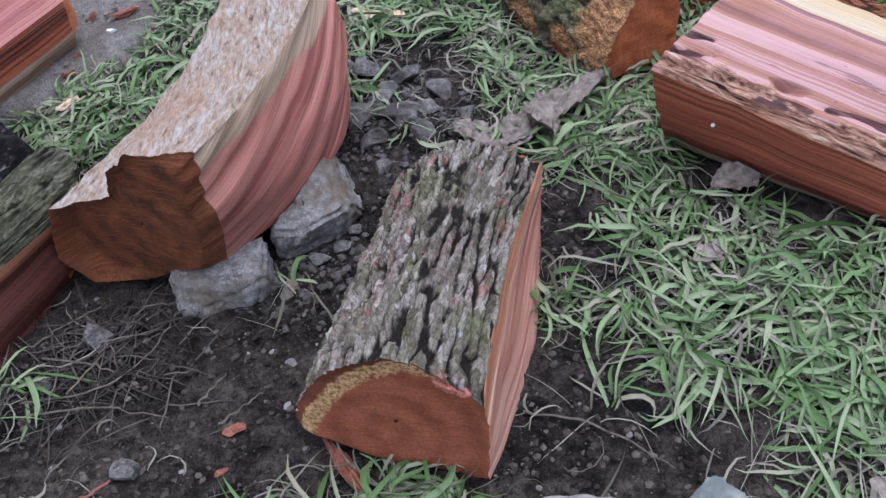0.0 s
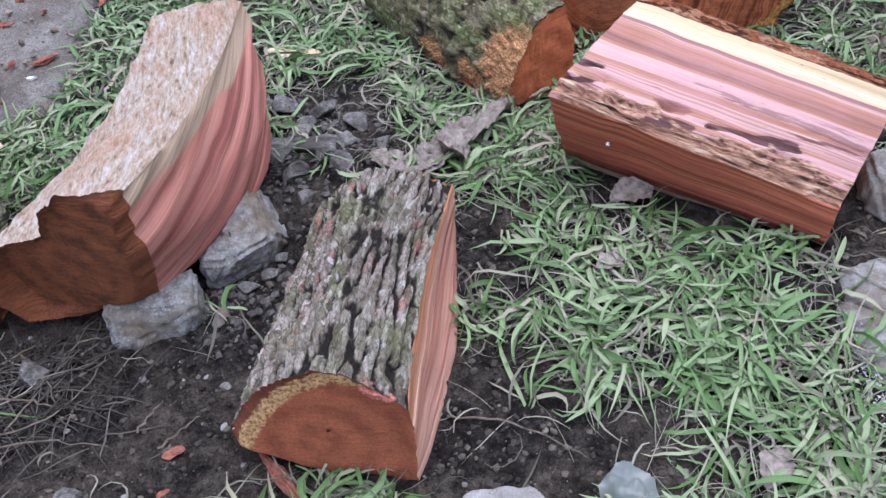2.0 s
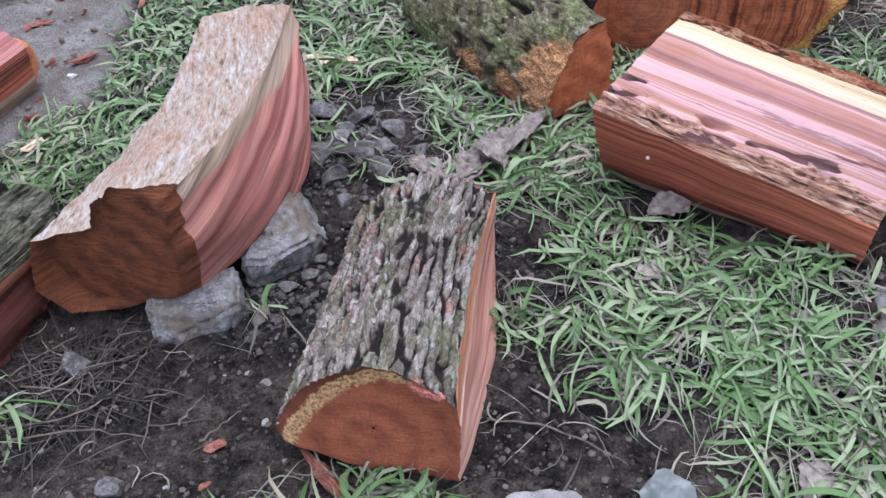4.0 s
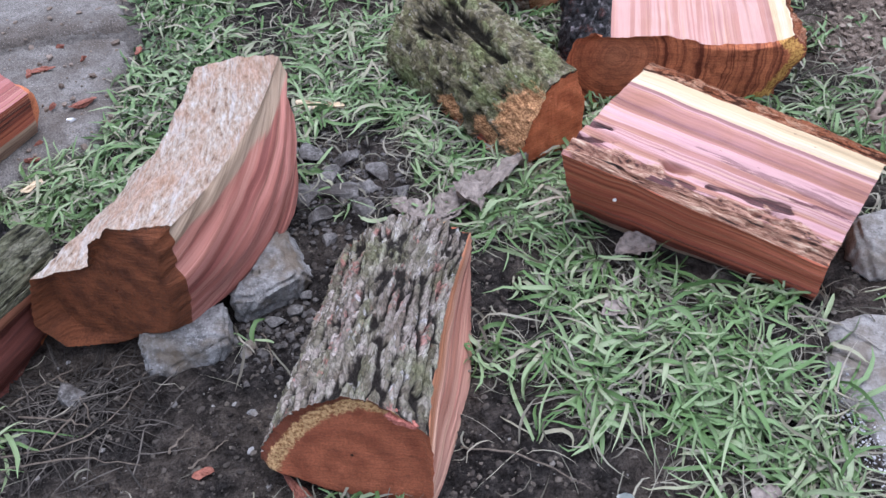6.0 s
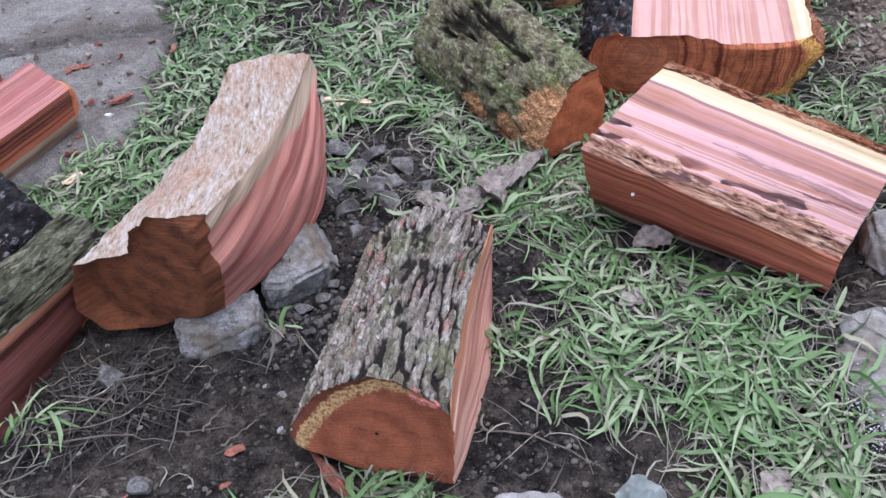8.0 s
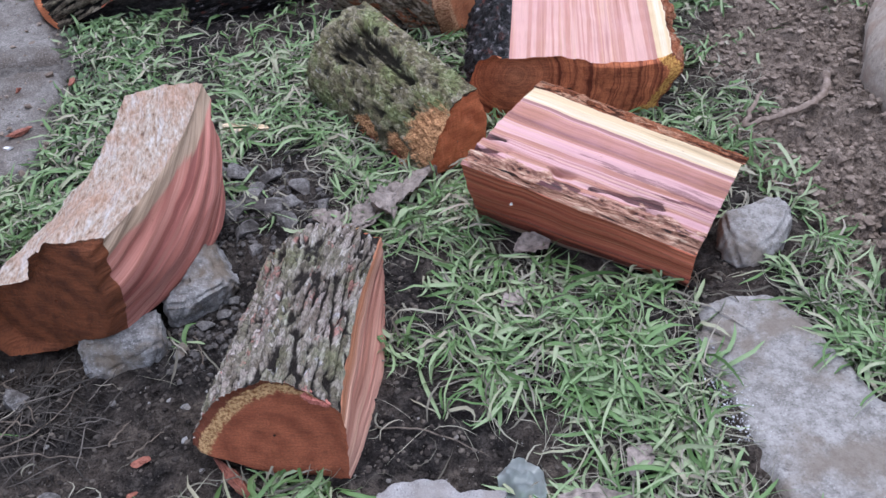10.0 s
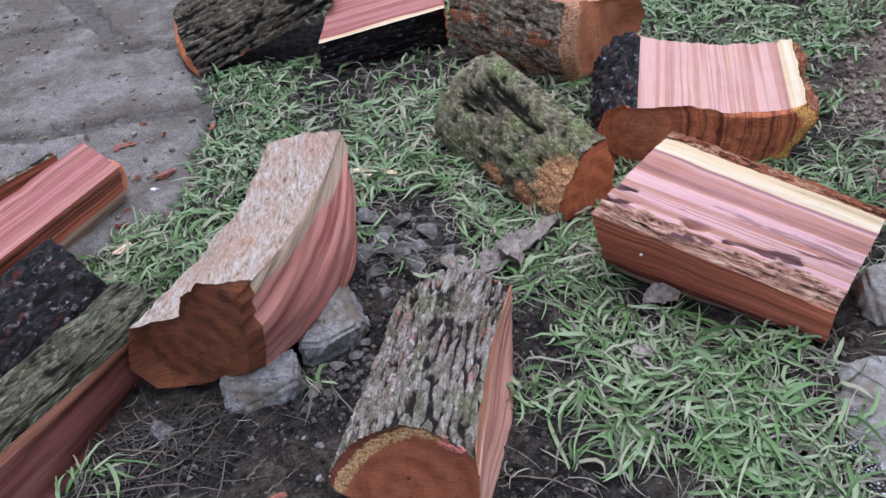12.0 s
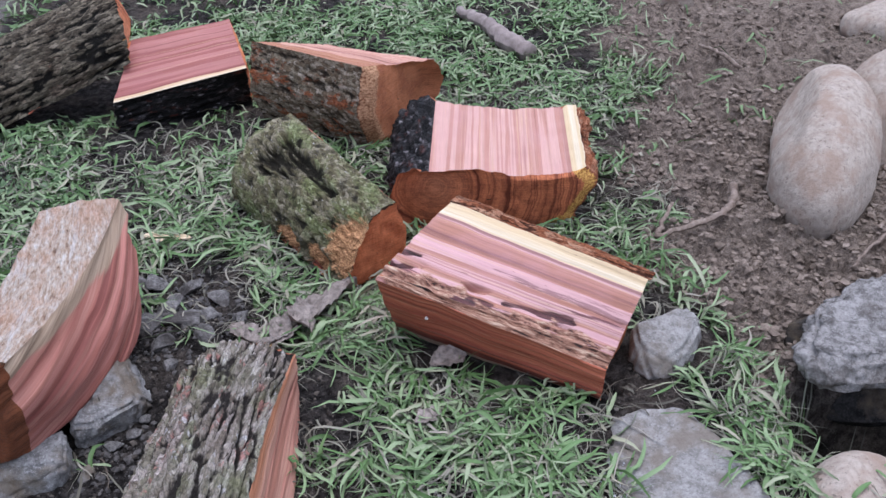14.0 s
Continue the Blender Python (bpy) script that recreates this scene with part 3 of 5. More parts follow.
    if crumble_from:
        gone = sstep(0, 0.02, np.broadcast_to(rim, (nu, nv)) - crumble_from + (fbm(S * 30, L * 14, seed + 21, 3) - 0.5) * 0.11) * np.array([kinds[e] == "split_face" for e in edge_of])
        disp = disp * (1 - gone) + gone * (crumble * 0.016 - 0.005) * fade
    wide = fbm(grid[..., 0] * 14, grid[..., 1] * 14, grid[..., 2] * 14 + seed * 3, 2) - 0.5
    grid = grid + nrm * (disp - sunk + wide * 0.01)[..., None]
    axis = far.mean(0) - near.mean(0)
    axis /= np.linalg.norm(axis)
    # ragged bark rims at both ends
    tip = np.exp(-u[:, :, 0] * length / 0.02), np.exp(-(1 - u[:, :, 0]) * length / 0.02)
    rag = np.where(shown == 0, (fbm(S * 60, L * 0, seed + 4, 3) - 0.5) * ragged * 2, (fbm(S * 45, L * 0, seed + 9, 3) - 0.5) * ragged * 0.5)
    grid = grid + (rag * (tip[0] - tip[1]))[..., None] * axis
    rot = np.zeros((nu, nv))
    if decay is not None:
        for x, y, z, r in decay:
            rot = np.maximum(rot, 1.3 - np.linalg.norm(grid - np.array((x, y, z)), axis=2) / r)
        eaten = sstep(0.3, 0.7, rot + fbm(S * 40, L * 40, seed, 3) - 0.5)
        grid = grid - nrm * (eaten * (0.006 + 0.014 * (fbm(S * 120, L * 60, seed + 1, 3) - 0.3)))[..., None]
    base = grid.reshape(-1, 3).mean(0)
    base[2] = grid[..., 2].min()
    root = tagged(new(name), label, category, "firewood" if category == "log" else "")
    FOOT.append(hull(np.concatenate([near[:, :2], far[:, :2]])))
    root.location = base
    shift = grid - base
    used = 0
    groups = []
    for i in range(n):
        if groups and kinds[groups[-1][-1]] == kinds[i]:
            groups[-1].append(i)
        else:
            groups.append([i])
    if len(groups) > 1 and kinds[groups[0][0]] == kinds[groups[-1][-1]]:
        groups[0] = groups.pop() + groups[0]
    for g in groups:
        cols = np.concatenate([starts[i] + np.arange(counts[i]) for i in g])
        cols = np.append(cols, (cols[-1] + 1) % nv)
        strip = shift[:, cols]
        s = np.concatenate([[0], np.cumsum(seg[cols[:-1]])]) + 0.37 * used + seed
        uvs = np.stack(np.broadcast_arrays(s[None, :] - twist * L[:, :1], L[:, :1] + seed), -1).reshape(-1, 2)
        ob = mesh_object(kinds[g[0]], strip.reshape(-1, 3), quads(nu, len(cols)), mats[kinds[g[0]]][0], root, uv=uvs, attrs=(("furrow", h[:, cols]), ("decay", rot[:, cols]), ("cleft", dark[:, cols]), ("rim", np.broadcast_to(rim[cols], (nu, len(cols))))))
        used += 1
    for end, row, name_end in ((0, 0, end_names[0]), (1, nu - 1, end_names[1])):
        if ends[end] is None:
            continue
        border = shift[row]
        c = border.mean(0)
        ax = axis if end else -axis
        e1 = np.cross((0, 0, 1.0), ax)
        e1 /= np.linalg.norm(e1)
        e2 = np.cross(ax, e1)
        rings_n = max(10, int(0.09 / step))
        f = np.linspace(1, 0.02, rings_n)[:, None, None]
        off = border - c
        axial = off @ ax
        flat_off = off - axial[:, None] * ax
        pad = np.arange(-10, 11)
        soft_off = sum(np.roll(flat_off, q, 0) for q in pad) / len(pad)
        w = sstep(0.8, 1.0, f)
        cap = c + (flat_off * w + soft_off * (1 - w)) * f + ax * (axial[None, :, None] * sstep(0.86, 1.0, f))
        flat = np.stack([(cap - c) @ e1, (cap - c) @ e2], -1)
        rough = fbm(flat[..., 0] * 40, flat[..., 1] * 40, seed, 3) - 0.5 + 0.5 * (vnoise(flat[..., 0] * 300, flat[..., 1] * 60, seed) - 0.5)
        cap = cap + ax * (rough * 0.004 * sstep(0, 0.1, 1 - f[..., 0]))[..., None]
        bp = border[barks][::2] if barks.any() else None
        if bp is None:
            dist = np.ones(cap.shape[:2])
        else:
            dist = np.linalg.norm(cap[:, :, None] - bp[None, None], axis=3).min(2)
        wrap = np.concatenate([cap, cap[:, :1]], 1)
        wrapuv = np.concatenate([flat, flat[:, :1]], 1)
        wrapd = np.concatenate([dist, dist[:, :1]], 1)
        if pith is not None:
            pc = np.array(pith, float) - base - c
            wrapuv = wrapuv - np.array([pc @ e1, pc @ e2])
        faces = quads(rings_n, nv + 1)
        mesh_object(name_end, wrap.reshape(-1, 3), faces, ends[end], root, uv=wrapuv.reshape(-1, 2), attrs=(("rim", wrapd),))
    return root


def rock(name, at, size, material, label, seed=1, turn=0.0, cuts=14, rough=0.012, category="stone", tilt=(0, 0), detail=5, round_off=0.66):
    """A broken stone: a ball cut by many planes, with a rough skin."""
    rng = np.random.default_rng(seed)
    bm = bmesh.new()
    bmesh.ops.create_icosphere(bm, subdivisions=detail, radius=1.0)
    p = np.array([v.co for v in bm.verts])
    for _ in range(cuts):
        d = rng.normal(size=3)
        d /= np.linalg.norm(d)
        over = p @ d - rng.uniform(round_off - 0.24, round_off + 0.08)
        p -= np.outer(np.maximum(over, 0) * 0.94, d)
    nr = p / np.linalg.norm(p, axis=1, keepdims=True)
    q = p * 3 + seed * 3.1
    p = p / (p.max(0) - p.min(0)) * np.array(size)
    amp = rough * min(1.0, max(size) / 0.1)
    p += nr * ((fbm(q[:, 0], q[:, 1], q[:, 2], 4) - 0.5) * amp * 1.2 + (fbm(q[:, 0] * 5, q[:, 1] * 5, q[:, 2] * 5, 4) - 0.5) * amp * 0.5)[:, None]
    faces = [[v.index for v in f.verts] for f in bm.faces]
    bm.free()
    ob = mesh_object(name, p, faces, material, smooth=round_off > 0.8)
    ob.matrix_world = pose(*at, *tilt, turn)
    return tagged(ob, label, category)


def plate(name, poly, top, material, step=0.008, depth=0.05, rough=0.004, edge=0.015, ragged=0.02, seed=1.0, parent=None, tilt=(0.0, 0.0)):
    """A flat slab with an uneven outline, a worn edge and a rough top."""
    P = np.array(poly, float)
    lo, hi = P.min(0) - 0.05, P.max(0) + 0.05
    xs, ys = np.arange(lo[0], hi[0], step), np.arange(lo[1], hi[1], step)
    X, Y = np.meshgrid(xs, ys, indexing="ij")
    sd = signed(P, X, Y) + (fbm(X * 22, Y * 22, seed, 4) - 0.5) * ragged * 2
    Z = top + (fbm(X * 9, Y * 9, seed + 2, 3) - 0.5) * rough * 3 + (fbm(X * 60, Y * 60, seed + 4, 3) - 0.5) * rough * 1.5 - depth * (1 - sstep(-0.004, edge, sd))
    Z = Z + tilt[0] * (X - P[:, 0].mean()) + tilt[1] * (Y - P[:, 1].mean())
    f = quads(len(xs), len(ys))
    f = f[(sd.ravel()[f] > -0.012).any(1)]
    keep, inv = np.unique(f, return_inverse=True)
    V = np.stack([X.ravel(), Y.ravel(), Z.ravel()], 1)[keep]
    c = V.mean(0)
    ob = mesh_object(name, V - c, inv.reshape(-1, 4), material, parent)
    ob.location = c
    return ob


def ground_z(x, y):
    x, y = np.asarray(x, float), np.asarray(y, float)
    z = (fbm(x * 6, y * 6, 1, 3) - 0.5) * 0.016 + (fbm(x * 38, y * 38, 4, 4) - 0.5) * 0.016 + 0.004 * sstep(0.6, 0.75, vnoise(x * 60, y * 60, 8)) + (fbm(x * 110, y * 110, 14, 2) - 0.5) * 0.006
    loose = loose_soil(x, y)
    z = z + loose * ((fbm(x * 13, y * 13, 9, 5) - 0.42) * 0.09 + np.maximum(fbm(x * 42, y * 42, 3, 2) - 0.45, 0) * 0.05)
    z = z - 0.26 * np.exp(-(((x - 1.0) / 0.13) ** 2 + ((y - 0.11) / 0.085) ** 2) ** 2)
    far = np.maximum(np.hypot(x, y - 0.8) - 4, 0)
    return z + far * 0.0


def loose_soil(x, y):
    d = (fbm(np.asarray(x) * 5, np.asarray(y) * 5, 21, 3) - 0.5) * 0.35
    a = sstep(0.0, 0.16, (x - 0.86) + 0.22 * (0.75 - y) * (y < 0.75) - 0.33 * np.maximum(y - 0.95, 0) + d) * sstep(0.12, 0.3, y + d * 0.5)
    return a * (1 - sstep(2.3, 2.9, y))


PATH_EDGE = np.array([(-0.56, 1.0), (-0.6, 0.86), (-0.66, 0.825), (-0.95, 0.62), (-3.5, 0.3), (-6, 3.0), (-2.2, 4.2), (-0.75, 2.7), (-0.74, 2.0), (-0.72, 1.75), (-0.64, 1.6), (-0.585, 1.38), (-0.57, 1.17)])


def path_area(x, y):
    return sstep(-0.03, 0.03, signed(PATH_EDGE, np.asarray(x, float), np.asarray(y, float)) + (fbm(np.asarray(x) * 12, np.asarray(y) * 12, 2, 3) - 0.5) * 0.06)


def line_axis(lo, hi, step, reach, grow=1.16):
    core = list(np.arange(lo, hi, step))
    out, d = [], step
    v = core[-1]
    while v < reach:
        d *= grow
        v += d
        out.append(v)
    pre, d, v = [], step, lo
    while v > -reach:
        d *= grow
        v -= d
        pre.append(v)
    return np.array(pre[::-1] + core + out)


# ---- ground ----
k = Mat("damp_earth", 0.95, 0.06)
gv = k.vec((1, 1, 1), "Object", shift=False)
g_big, g_mid, g_fine = k.noise(gv, 5, 5, 0.6), k.noise(gv, 42, 6, 0.7), k.noise(gv, 300, 4, 0.7)
wet = k.ramp(g_mid, [(0.36, (0.0085, 0.0075, 0.007)), (0.5, (0.03, 0.0265, 0.025)), (0.66, (0.082, 0.072, 0.065))])
wet = k.mix(k.ramp(g_big, [(0.46, 0.0), (0.62, 0.8)]), wet, k.ramp(g_mid, [(0.38, (0.048, 0.039, 0.033)), (0.62, (0.15, 0.122, 0.1))]))
dry = k.ramp(g_mid, [(0.36, (0.1, 0.076, 0.06)), (0.64, (0.32, 0.256, 0.21))])
gcol = k.mix(k.attr("loose"), wet, dry)
gcol = k.mix(k.attr("paved"), gcol, k.ramp(g_mid, [(0.3, (0.11, 0.098, 0.088)), (0.7, (0.21, 0.192, 0.176))]))
gcol = k.mix(0.7, gcol, k.ramp(g_fine, [(0.38, 0.3), (0.56, 1.0)]), "MULTIPLY")
EARTH = k.done(gcol, k.bump(g_fine, 1.0, 0.006, k.bump(g_mid, 0.9, 0.01)))
gx, gy = line_axis(-0.7, 1.4, 0.0055, 400), line_axis(-0.3, 1.5, 0.0055, 400)
GX, GY = np.meshgrid(gx, gy, indexing="ij")
GZ = ground_z(GX, GY)
ground = mesh_object("ground", np.stack([GX, GY, GZ], -1).reshape(-1, 3), quads(len(gx), len(gy)), EARTH, attrs=(("loose", loose_soil(GX, GY)), ("paved", path_area(GX, GY))))
tagged(ground, "dark damp trodden earth with crumbly loose soil", "ground", kind="structure")

# ---- logs ----
front_log = wood_log(
    "split_log",
    [(0.0, 0.0, 0.0), (0.006, -0.004, 0.15), (-0.045, 0.014, 0.192), (-0.095, 0.03, 0.196), (-0.14, 0.046, 0.163), (-0.185, 0.062, 0.108), (-0.212, 0.075, 0.04), (-0.17, 0.056, 0.02), (-0.1, 0.034, -0.002)],
    [(0.094, 0.385, 0.0), (0.1, 0.383, 0.115), (0.05, 0.4, 0.135), (-0.005, 0.418, 0.13), (-0.05, 0.435, 0.1), (-0.09, 0.447, 0.055), (-0.11, 0.455, 0.02), (-0.08, 0.445, 0.0), (0.0, 0.415, -0.004)],
    ["split_face", "bark", "bark", "bark", "bark", "bark", "underside", "underside", "underside"],
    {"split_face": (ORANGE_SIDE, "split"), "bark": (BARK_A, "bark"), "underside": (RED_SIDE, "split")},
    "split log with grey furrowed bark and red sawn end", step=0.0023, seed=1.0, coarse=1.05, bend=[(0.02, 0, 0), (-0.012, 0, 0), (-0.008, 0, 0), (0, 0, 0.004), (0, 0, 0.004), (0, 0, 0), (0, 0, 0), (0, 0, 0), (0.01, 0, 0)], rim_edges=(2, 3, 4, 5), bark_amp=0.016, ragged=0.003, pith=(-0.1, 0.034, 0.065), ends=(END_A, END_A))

curved_log = wood_log(
    "curved_log",
    [(-0.325, 0.325, 0.05), (-0.314, 0.318, 0.112), (-0.308, 0.303, 0.187), (-0.3, 0.296, 0.255), (-0.38, 0.303, 0.258), (-0.42, 0.31, 0.228), (-0.437, 0.325, 0.178), (-0.524, 0.333, 0.16), (-0.55, 0.334, 0.07), (-0.521, 0.332, 0.022), (-0.445, 0.327, 0.024), (-0.39, 0.324, 0.04)],
    [(-0.19, 0.715, 0.03), (-0.172, 0.71, 0.11), (-0.168, 0.705, 0.2), (-0.172, 0.70, 0.265), (-0.245, 0.712, 0.268), (-0.31, 0.70, 0.258), (-0.332, 0.71, 0.2), (-0.345, 0.72, 0.15), (-0.35, 0.72, 0.06), (-0.32, 0.72, 0.02), (-0.28, 0.72, 0.005), (-0.23, 0.72, 0.012)],
    ["split_face", "split_face", "split_face", "top_face", "top_face", "top_face", "top_face", "underside", "underside", "underside", "underside", "underside"],
    {"split_face": (PINK_SIDE, "split"), "top_face": (WORN, "hewn"), "underside": (RED_SIDE, "hewn")},
    "curved log without bark, pale on top, resting on stones", step=0.004, seed=2.0, bend=[(0.058, -0.01, 0.0), (0.05, -0.006, 0), (0.033, 0, -0.008), (0.012, 0, -0.016), (0.006, 0, -0.02), (0.006, 0, -0.015), (0.004, 0, 0), (0, 0, 0), (0, 0, 0), (0, 0, 0), (0.01, 0, 0), (0.03, 0, 0)], grain_amp=0.0115, grain=(28, 2.2), twist=0.3, rim_edges=(3, 4, 5), ragged=0.002, ends=(END_B, END_B), pith=(-0.42, 0.32, 0.12))

wedge_log = wood_log(
    "split_log",
    [(0.296, 0.53, 0.0), (0.288, 0.524, 0.02), (0.25, 0.465, 0.181), (0.262, 0.479, 0.186), (0.422, 0.638, 0.206), (0.448, 0.664, 0.2), (0.49, 0.70, 0.12), (0.47, 0.67, 0.0)],
    [(0.6, 0.272, 0.0), (0.597, 0.267, 0.006), (0.6, 0.262, 0.078), (0.615, 0.277, 0.092), (0.703, 0.358, 0.176), (0.722, 0.38, 0.17), (0.7, 0.42, 0.1), (0.66, 0.45, 0.0)],
    ["pale_edge", "side_face", "decayed_edge", "split_face", "bark", "bark", "bark", "underside"],
    {"pale_edge": (BUFF, "split"), "side_face": (RED_LAYERS, "split"), "decayed_edge": (ROT, "rot"), "split_face": (PINK, "split"), "bark": (RIND, "bark"), "underside": (RED_SIDE, "split")},
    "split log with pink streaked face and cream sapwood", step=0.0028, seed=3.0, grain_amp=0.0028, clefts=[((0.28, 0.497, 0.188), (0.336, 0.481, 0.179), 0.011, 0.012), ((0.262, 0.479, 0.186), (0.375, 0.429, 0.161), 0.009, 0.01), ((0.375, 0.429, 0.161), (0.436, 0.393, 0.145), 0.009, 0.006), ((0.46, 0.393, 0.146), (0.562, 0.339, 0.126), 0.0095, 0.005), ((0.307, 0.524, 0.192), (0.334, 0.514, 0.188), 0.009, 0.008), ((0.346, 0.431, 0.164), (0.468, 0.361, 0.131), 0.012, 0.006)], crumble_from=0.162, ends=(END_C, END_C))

ringed_log = wood_log(
    "split_log",
    [(0.375, 0.857, 0.0), (0.34, 0.865, 0.07), (0.35, 0.862, 0.13), (0.385, 0.855, 0.16), (0.42, 0.848, 0.152), (0.5, 0.835, 0.155), (0.6, 0.82, 0.133), (0.7, 0.805, 0.135), (0.752, 0.797, 0.147), (0.775, 0.793, 0.11), (0.745, 0.798, 0.05), (0.69, 0.806, 0.0)],
    [(0.445, 1.167, 0.0), (0.4, 1.175, 0.08), (0.41, 1.172, 0.14), (0.455, 1.165, 0.17), (0.5, 1.158, 0.16), (0.58, 1.14, 0.15), (0.68, 1.13, 0.13), (0.78, 1.115, 0.13), (0.835, 1.1, 0.14), (0.86, 1.1, 0.1), (0.83, 1.1, 0.05), (0.77, 1.11, 0.0)],
    ["bark", "bark", "bark", "bark", "split_face", "split_face", "split_face", "split_face", "rind", "rind", "rind", "underside"],
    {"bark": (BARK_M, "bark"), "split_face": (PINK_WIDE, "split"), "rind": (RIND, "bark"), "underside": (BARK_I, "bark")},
    "thick split log with pink face and ringed sawn end", step=0.004, seed=4.0, rim_edges=(8, 9, 10), scales=0.7, bark_amp=0.026, ends=(END_E, END_E), pith=(0.43, 0.845, 0.105))

mossy_log = wood_log(
    "mossy_log",
    [(0.342, 0.73, 0.0), (0.347, 0.732, 0.1), (0.325, 0.716, 0.172), (0.275, 0.69, 0.158), (0.24, 0.665, 0.11), (0.215, 0.665, 0.05), (0.2, 0.68, 0.0)],
    [(0.2, 1.17, 0.0), (0.2, 1.17, 0.1), (0.155, 1.15, 0.175), (0.09, 1.12, 0.17), (0.03, 1.07, 0.13), (0.0, 1.05, 0.06), (0.01, 1.05, 0.0)],
    ["split_face", "split_face", "bark", "bark", "bark", "bark", "underside"],
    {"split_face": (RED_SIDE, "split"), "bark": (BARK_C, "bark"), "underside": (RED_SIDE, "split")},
    "split log with mossy green-grey bark and rotted patch", step=0.004, seed=5.0, bark_amp=0.011, coarse=1.25, scales=0.75, clefts=[((0.1, 1.0, 0.15), (0.135, 0.97, 0.15), 0.05, 0.02), ((0.135, 1.04, 0.165), (0.205, 0.81, 0.155), 0.02, 0.02)], decay=[(0.21, 0.67, 0.1, 0.095), (0.15, 0.75, 0.03, 0.05), (0.1, 0.85, 0.02, 0.05)], ends=(END_C, END_C))

scaly_log = wood_log(
    "split_log",
    [(0.345, 1.26, 0.0), (0.322, 1.243, 0.1), (0.34, 1.255, 0.225), (0.54, 1.37, 0.175), (0.57, 1.4, 0.1), (0.52, 1.4, 0.0)],
    [(0.09, 1.5, 0.0), (0.065, 1.48, 0.11), (0.085, 1.5, 0.225), (0.29, 1.62, 0.14), (0.31, 1.64, 0.1), (0.27, 1.64, 0.0)],
    ["bark", "bark", "split_face", "bark", "bark", "underside"],
    {"bark": (BARK_F, "bark"), "split_face": (ORANGE_SIDE, "split"), "underside": (RED_SIDE, "split")},
    "half log with brown scaly bark and orange-brown end", step=0.006, scales=0.4, seed=6.0, bark_amp=0.012, ends=(END_F, END_C), pith=(0.5, 1.36, 0.16), rim_edges=(0, 1))

back_log = wood_log(
    "split_log",
    [(-0.294, 1.491, 0.0), (-0.285, 1.485, 0.1), (-0.235, 1.68, 0.19), (-0.22, 1.72, 0.1), (-0.23, 1.7, 0.0)],
    [(0.06, 1.59, 0.0), (0.06, 1.55, 0.13), (0.03, 1.72, 0.21), (0.05, 1.76, 0.1), (0.05, 1.74, 0.0)],
    ["bark", "split_face", "back_face", "back_face", "underside"],
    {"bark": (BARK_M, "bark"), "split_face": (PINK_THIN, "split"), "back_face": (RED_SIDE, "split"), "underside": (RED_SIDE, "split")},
    "split log with pink sloping face and blackened bark", step=0.006, seed=7.0, ends=(END_C, END_C))


dark_log = wood_log(
    "split_log",
    [(-0.645, 1.585, 0.0), (-0.68, 1.62, 0.085), (-0.715, 1.74, 0.135), (-0.73, 1.85, 0.12), (-0.72, 1.87, 0.0)],
    [(-0.235, 1.575, 0.165), (-0.235, 1.60, 0.235), (-0.26, 1.72, 0.30), (-0.29, 1.86, 0.30), (-0.28, 1.87, 0.17)],
    ["bark", "bark", "bark", "back_face", "underside"],
    {"bark": (BARK_I, "bark"), "back_face": (RED_SIDE, "split"), "underside": (RED_SIDE, "split")},
    "log with dark deeply furrowed bark, tipped against another", step=0.006, seed=8.0, bark_amp=0.018, coarse=0.8, ends=(END_C, END_E))

plank_log = wood_log(
    "split_log",
    [(-0.71, 0.94, 0.02), (-0.7, 0.93, 0.058), (-0.69, 0.925, 0.12), (-0.80, 1.045, 0.125), (-0.85, 1.07, 0.02)],
    [(-0.95, 0.5, 0.02), (-0.94, 0.49, 0.05), (-0.93, 0.485, 0.12), (-1.04, 0.605, 0.125), (-1.09, 0.63, 0.02)],
    ["pale_edge", "side_face", "split_face", "bark", "underside"],
    {"pale_edge": (BUFF, "split"), "side_face": (RED_LAYERS, "split"), "split_face": (PLANK, "split"), "bark": (BARK_F, "bark"), "underside": (BUFF, "split")},
    "long split log with smooth pink face on the path", step=0.006, seed=9.0, rim_edges=(99,), ends=(END_C, END_C))

bark_slab = wood_log(
    "bark_slab",
    [(-0.875, 1.05, 0.02), (-0.875, 1.05, 0.10), (-0.888, 1.058, 0.10), (-0.895, 1.06, 0.02)],
    [(-1.10, 0.76, 0.02), (-1.095, 0.755, 0.11), (-1.112, 0.762, 0.11), (-1.12, 0.765, 0.02)],
    ["inner_face", "bark", "bark", "underside"],
    {"inner_face": (RED_SIDE, "split"), "bark": (BARK_F, "bark"), "underside": (RED_SIDE, "split")},
    "loose strip of rusty brown bark behind a split log", step=0.006, seed=10.0, ends=(END_C, END_C), category="bark")

charred_log = wood_log(
    "blackened_log",
    [(-0.63, 0.475, 0.0), (-0.61, 0.49, 0.12), (-0.67, 0.55, 0.162), (-0.735, 0.612, 0.165), (-0.765, 0.63, 0.0)],
    [(-0.875, 0.055, 0.0), (-0.85, 0.07, 0.12), (-0.91, 0.13, 0.162), (-0.97, 0.19, 0.165), (-1.0, 0.21, 0.0)],
    ["bark", "bark", "bark", "side_face", "underside"],
    {"bark": (BARK_M, "bark"), "side_face": (WET_RED_SHADED, "split"), "underside": (WET_RED_SHADED, "split")},
    "log with blackened rough bark and rusty torn rim", step=0.0045, seed=11.0, bark_amp=0.018, coarse=1.2, scales=0.7, ends=(BARK_M, END_B))

